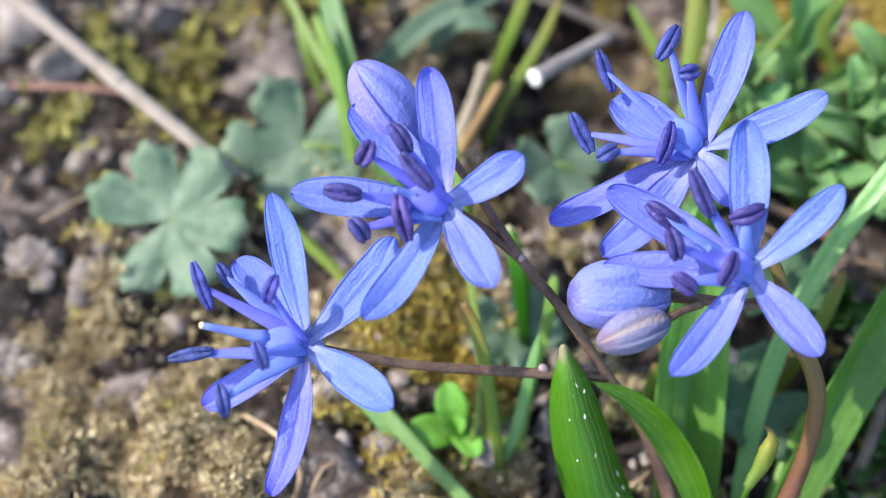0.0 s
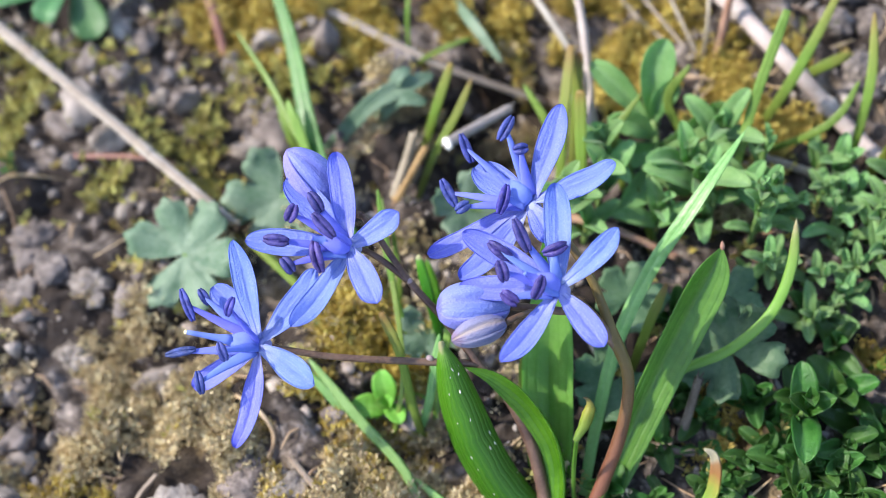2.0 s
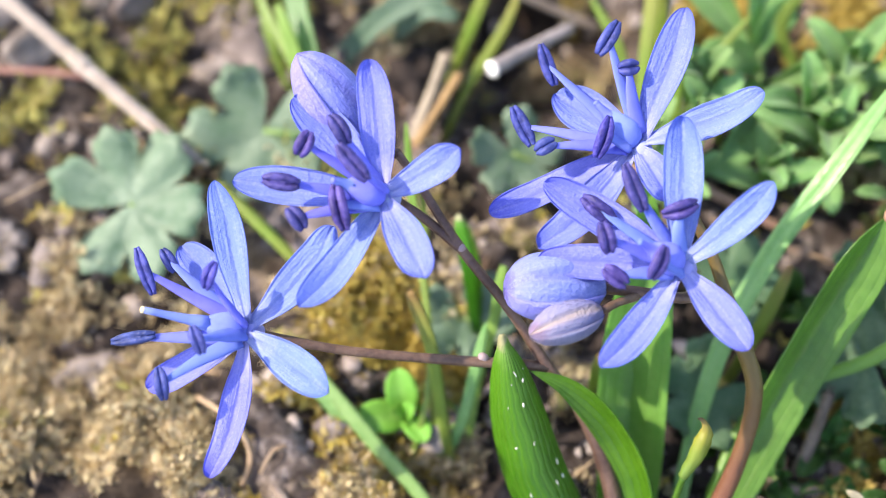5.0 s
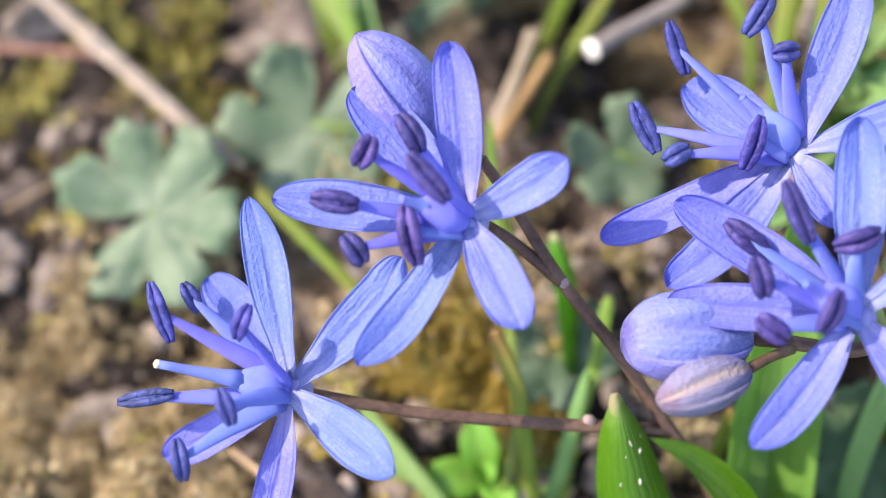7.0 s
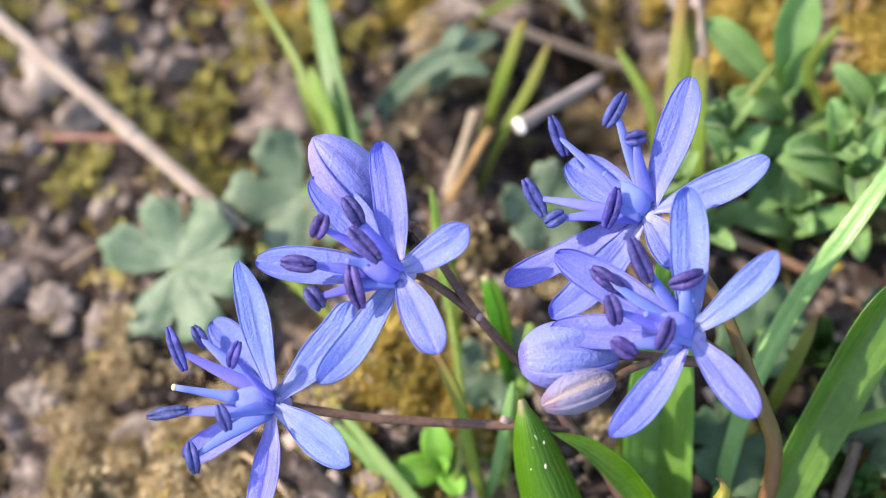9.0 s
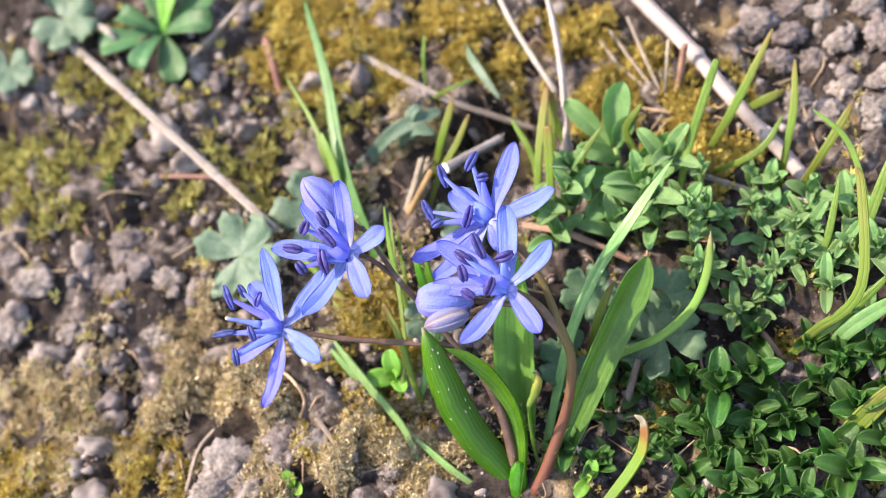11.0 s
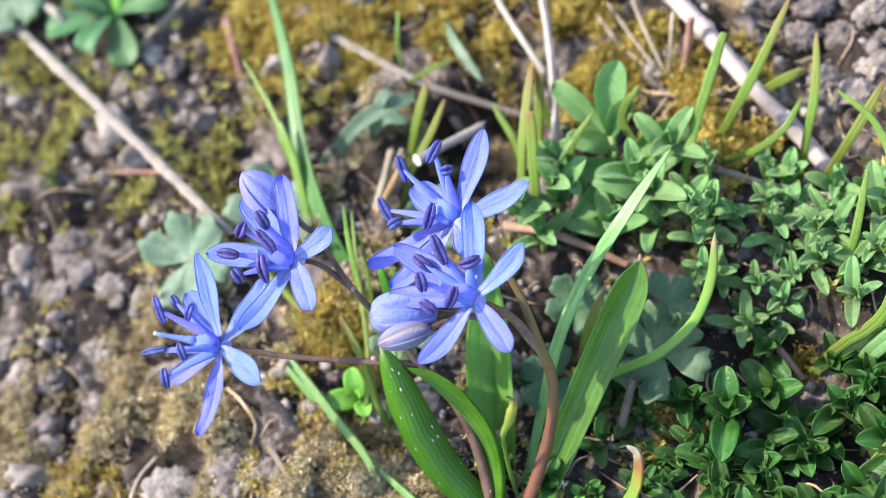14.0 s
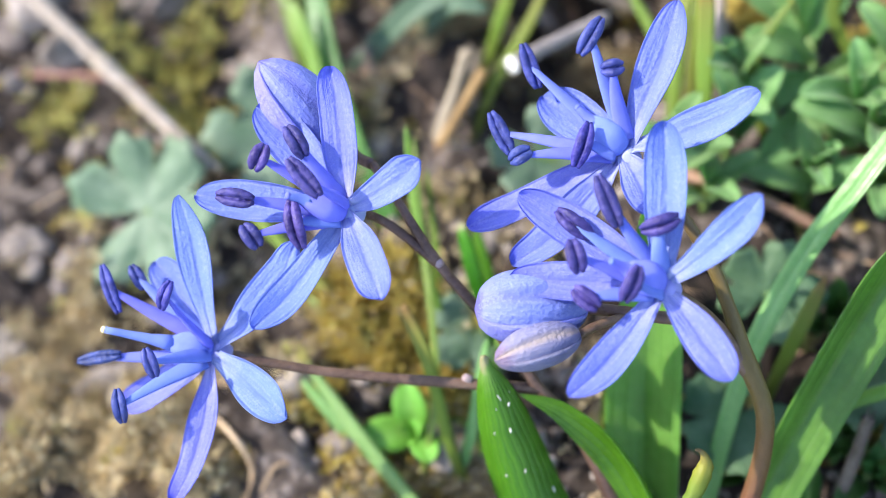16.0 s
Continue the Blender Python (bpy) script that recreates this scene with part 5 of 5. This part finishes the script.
FLOWER_B = dict(centre=(-12.2, 33.4, 32.8), axis=(-0.68, 0.32, 0.66),
        tips=[(3.8, 10.1, 4.6), (7.1, -0.6, 3.8), (-0.2, -8.8, 1.0), (-10.6, -5.9, -0.4), (-10.9, 7.3, -0.2), (-3.2, 11.1, 2.1)],
        anthers=[((-7.5, 3.6, 3.3), (2.6, -1.8, -0.2)), ((-7.6, 0.5, 2.2), (0.4, -2.1, -0.7)), ((-4.0, -0.2, 2.3), (-0.9, -3.7, -1.6)), ((-1.7, 1.6, 5.2), (1.0, -3.6, -1.2)), ((-4.4, 5.5, 4.2), (-1.7, -1.2, -0.8)), ((-1.2, 5.4, 4.2), (0.3, -2.7, -1.0))])
FLOWER_C = dict(centre=(10.0, 28.6, 30.8), axis=(-0.35, 0.82, 0.44),
        tips=[(9.1, 8.1, 4.2), (11.0, -2.0, 3.9), (-0.3, -6.4, 1.2), (-12.0, -4.4, -1.2), (-13.8, 1.2, -3.2), (-3.4, 8.5, -1.7)],
        anthers=[((-3.5, 10.1, 1.3), (-0.4, -3.6, -1.5)), ((1.5, 8.5, 4.5), (-2.8, -1.6, -1.1)), ((1.9, 5.5, 3.7), (1.5, -0.5, 0.1)), ((-8.1, 6.1, 0.4), (0.1, -3.6, -1.4)), ((-7.7, 2.7, 2.1), (1.9, 0.0, 0.4)), ((-2.9, 1.0, 2.5), (-2.5, -2.4, -1.4))])
FLOWER_D = dict(centre=(7.7, 17.0, 30.8), axis=(-0.57, 0.44, 0.69),
        tips=[(5.5, 10.5, 4.7), (9.1, 1.5, 5.0), (1.3, -9.0, -0.1), (-10.3, -4.8, -0.4), (-10.3, 6.2, -0.6), (-6.8, 11.8, 0.9)],
        anthers=[((-4.0, 7.2, 1.5), (1.6, -3.0, -0.9)), ((-5.2, 4.0, 3.4), (-0.5, -2.4, -1.0)), ((-1.2, 6.6, 4.3), (-0.2, -4.0, -1.6)), ((1.6, 3.5, 3.2), (3.0, -0.5, 0.4)), ((-2.4, 0.1, 3.3), (-2.2, -1.7, -1.1)), ((-5.9, 1.0, 2.2), (1.1, -2.1, -0.6))])

BASE_1 = on_ground(-6.2, -4.0, 1.0)
BASE_2 = on_ground(-3.3, -5.6, 1.0)

squill = thing("squill_plant", BASE_1, "flowering two-leaf squill with two open blue flowers and a bud", "flower", "flowering squills")
flower(squill, origin=BASE_1, style=8.6, stigma=CREAM, broad=(0.86, 0.9, 0.97, 0.72, 0.85, 1.0), stout=0.76, pollen=ANTHER_BLUE, **FLOWER_A)
flower(squill, origin=BASE_1, broad=(0.93, 0.82, 1.0, 0.8, 0.97, 1.0), **FLOWER_B)
KNOB = (-7.3, 28.7, 26.0)
JOINT = (-4.0, 17.5, 18.0)
stalk(squill, "stem", [(-5.6, -2.4, BASE_1[2]), (-4.0, 0.6, 2.6), (-2.7, 4.9, 6.1), (-2.1, 9.3, 9.8), (-2.5, 13.8, 13.8), JOINT, (-5.5, 23.3, 22.5), KNOB, (-8.2, 34.5, 28.5), (-8.8, 38.1, 29.5)],
      [1.0, 0.95, 0.85, 0.72, 0.58, 0.48, 0.46, 0.4, 0.38], STALK, BASE_1, 40)
stalk(squill, "pedicel", [JOINT, (-14.4, 22.6, 21.0), (-21.0, 26.1, 23.0), FLOWER_A["centre"]], [0.52, 0.46, 0.42, 0.45], STALK, BASE_1)
stalk(squill, "pedicel", [KNOB, (-8.7, 31.5, 27.0), (-10.3, 33.7, 28.5), FLOWER_B["centre"]], [0.48, 0.42, 0.38, 0.42], STALK, BASE_1)
stalk(squill, "pedicel", [(-8.8, 38.0, 29.5), (-9.6, 39.3, 29.0), (-10.3, 41.2, 29.0)], [0.5, 0.45, 0.5], STALK, BASE_1, 8)
bud(squill, (-11.2, 40.3, 30.0), (-13.6, 47.2, 36.8), 5.7, BUD, BASE_1, "closed lilac-blue bud with veined tepals", 0.62)
part("bract", make_mesh("bract", *egg(KNOB, (0.3, -0.5, 0.6), 1.3, 0.9, 6, 8), BRACT, BASE_1), squill, "tiny pale bract on the stem")
part("bract", make_mesh("bract", *egg((-9.2, 20.4, 20.0), (-0.5, 0.4, 0.5), 1.2, 0.8, 6, 8), BRACT, BASE_1), squill, "tiny pale bract on the stem")
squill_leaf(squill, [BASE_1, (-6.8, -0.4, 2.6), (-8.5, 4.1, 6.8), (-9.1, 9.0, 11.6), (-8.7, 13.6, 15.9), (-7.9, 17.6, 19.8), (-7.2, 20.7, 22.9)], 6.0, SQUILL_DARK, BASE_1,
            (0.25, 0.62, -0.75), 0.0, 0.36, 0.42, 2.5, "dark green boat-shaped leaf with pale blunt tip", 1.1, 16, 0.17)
squill_leaf(squill, [(-5.5, -4.4, BASE_1[2]), (-2.4, -0.6, 3.2), (-0.2, 3.2, 6.4), (0.5, 7.0, 9.6), (-0.5, 11.4, 13.2), (-2.7, 14.9, 16.2), (-5.9, 17.7, 19.0)], 3.7, SQUILL_ARCH, BASE_1,
            (-0.55, 0.35, 0.75), 0.0, 0.30, 0.45, 2.4, "bright green arching channelled leaf", 0.8, 6)
# the leaves' pale sheath at the ground
part("sheath", make_mesh("sheath", *tube([(-6.2, -4.4, BASE_1[2] - 0.5), (-5.2, -3.2, 1.4), (-3.9, -1.6, 3.6), (-3.4, -0.8, 4.4)], [1.7, 1.6, 1.25, 0.6], 12, 14, 0.03, 3, 0.75, 0.05), SQUILL_ARCH, BASE_1), squill, "yellow-green leaf sheath at the ground")

squill_2 = thing("squill_plant", BASE_2, "flowering squill with two open blue flowers and pale buds", "flower", "flowering squills")
heart = flower(squill_2, origin=BASE_2, broad=(0.97, 0.85, 0.9, 0.9, 0.85, 1.1), stout=0.92, pollen=ANTHER_BLUE, **FLOWER_C)
flower(squill_2, origin=BASE_2, broad=(1.0, 0.74, 0.9, 0.78, 0.9, 0.9), **FLOWER_D)
# the lens is focused on the upper flower's ovary
CAMERA.data.dof.use_dof, CAMERA.data.dof.aperture_fstop = True, 14.0
CAMERA.data.dof.focus_object = [k for k in heart.children if k.name.startswith("ovary")][0]
FORK = (12.4, 11.6, 20.3)
stalk(squill_2, "stem", [BASE_2, (0.7, -3.1, 3.3), (4.8, -0.2, 7.3), (8.2, 2.4, 11.1), (10.9, 5.3, 15.1), (12.2, 8.0, 18.0), FORK, (13.0, 15.9, 21.9), (13.1, 18.8, 23.7), (12.6, 22.6, 26.2), (11.4, 25.8, 28.4), FLOWER_C["centre"]],
      [1.05, 1.0, 0.93, 0.86, 0.8, 0.8, 0.82, 0.6, 0.54, 0.5, 0.45, 0.4], STALK_RED, BASE_2, 44)
stalk(squill_2, "pedicel", [(12.3, 10.4, 19.6), (11.6, 13.0, 21.2), (10.6, 15.4, 24.0), FLOWER_D["centre"]], [0.72, 0.72, 0.6, 0.5], STALK, BASE_2)
stalk(squill_2, "pedicel", [(10.4, 15.6, 24.4), (8.0, 16.0, 25.2), (4.6, 18.0, 26.0), (2.0, 19.5, 26.5)], [0.55, 0.5, 0.5], STALK, BASE_2)
stalk(squill_2, "pedicel", [(4.4, 17.6, 26.0), (2.4, 17.5, 27.2), (0.3, 17.3, 27.8)], [0.4, 0.36, 0.42], STALK, BASE_2, 8)
bud(squill_2, (2.3, 19.5, 26.5), (-6.2, 22.3, 29.5), 5.9, BUD, BASE_2, "swollen blue bud about to open", 0.42)
bud(squill_2, (0.6, 17.3, 27.8), (-6.5, 17.3, 30.7), 3.5, PALE_BUD, BASE_2, "pale lilac-grey bud with a tan streak, still closed", 0.55)
squill_leaf(squill_2, [(-2.0, 3.0, -1.5), (-0.4, 6.0, 1.0), (1.6, 9.6, 4.4), (3.6, 13.5, 7.9), (6.0, 17.6, 11.8), (9.0, 22.2, 17.0), (12.0, 28.2, 23.4)], 6.8, SQUILL_LIT, BASE_2,
            (-0.3, -0.5, 0.6), 0.26, 0.06, 0.55, 2.6, "broad strap leaf, its green lightened to look lit through")
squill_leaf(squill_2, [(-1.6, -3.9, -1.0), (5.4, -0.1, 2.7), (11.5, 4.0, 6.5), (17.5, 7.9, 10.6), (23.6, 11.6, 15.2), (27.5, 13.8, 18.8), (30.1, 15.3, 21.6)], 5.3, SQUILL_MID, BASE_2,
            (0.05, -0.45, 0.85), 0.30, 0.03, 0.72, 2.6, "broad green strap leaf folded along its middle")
squill_leaf(squill_2, [(1.3, -0.2, 1.0), (8.5, 8.3, 4.0), (14.8, 14.4, 9.0), (22.3, 19.2, 14.5), (30.5, 22.6, 19.5), (41.1, 27.6, 23.0)], 2.1, PALE_BLADE, BASE_2,
            (-0.5, 0.0, 0.8), 0.12, 0.0, 0.6, 4.0, "narrow pale green leaf with shining edge")
squill_leaf(squill_2, [(5.5, 0.9, 1.0), (14.5, 7.6, 3.5), (21.0, 7.4, 6.5), (26.8, 6.1, 9.5), (33.1, 6.9, 13.0), (37.7, 10.1, 16.5), (40.9, 14.7, 20.0)], 1.4, CURL_LEAF, BASE_2,
            (-0.5, -0.2, 0.7), 0.0, 0.1, 0.7, 5.0, "narrow rolled leaf curling upward, brown at tip", 1.1)
part("leaf_tip", make_mesh("leaf_tip", *egg((30.0, 15.2, 22.2), (0.25, 0.5, 0.4), 1.3, 0.65, 6, 8, 0.5), RED_STALK, BASE_2), squill_2, "dry brown tip of the strap leaf")
# a small withered bud on its own short stalk, hooked at its dry tip
part("withered_bud", make_mesh("withered_bud", *tube([(2.3, 3.3, 16.0), (3.2, 3.8, 16.8), (4.1, 4.3, 17.5), (5.0, 5.0, 18.3), (5.7, 5.7, 18.9), (5.7, 6.4, 19.5), (5.3, 6.7, 19.9)],
     [0.42, 0.5, 0.6, 0.72, 0.64, 0.4, 0.22, 0.1], 18, 12, 0.16, 5, 0.8, 0.12), YELLOW_BUD, BASE_2), squill_2, "small yellow-green withered bud with brown hooked tip")
stalk(squill_2, "stalk", [(-0.6, -1.2, 0.5), (0.4, 0.8, 7.0), (1.6, 2.4, 13.0), (2.5, 3.4, 16.2)], [0.35, 0.3, 0.3], SQUILL_MID, BASE_2, 10)
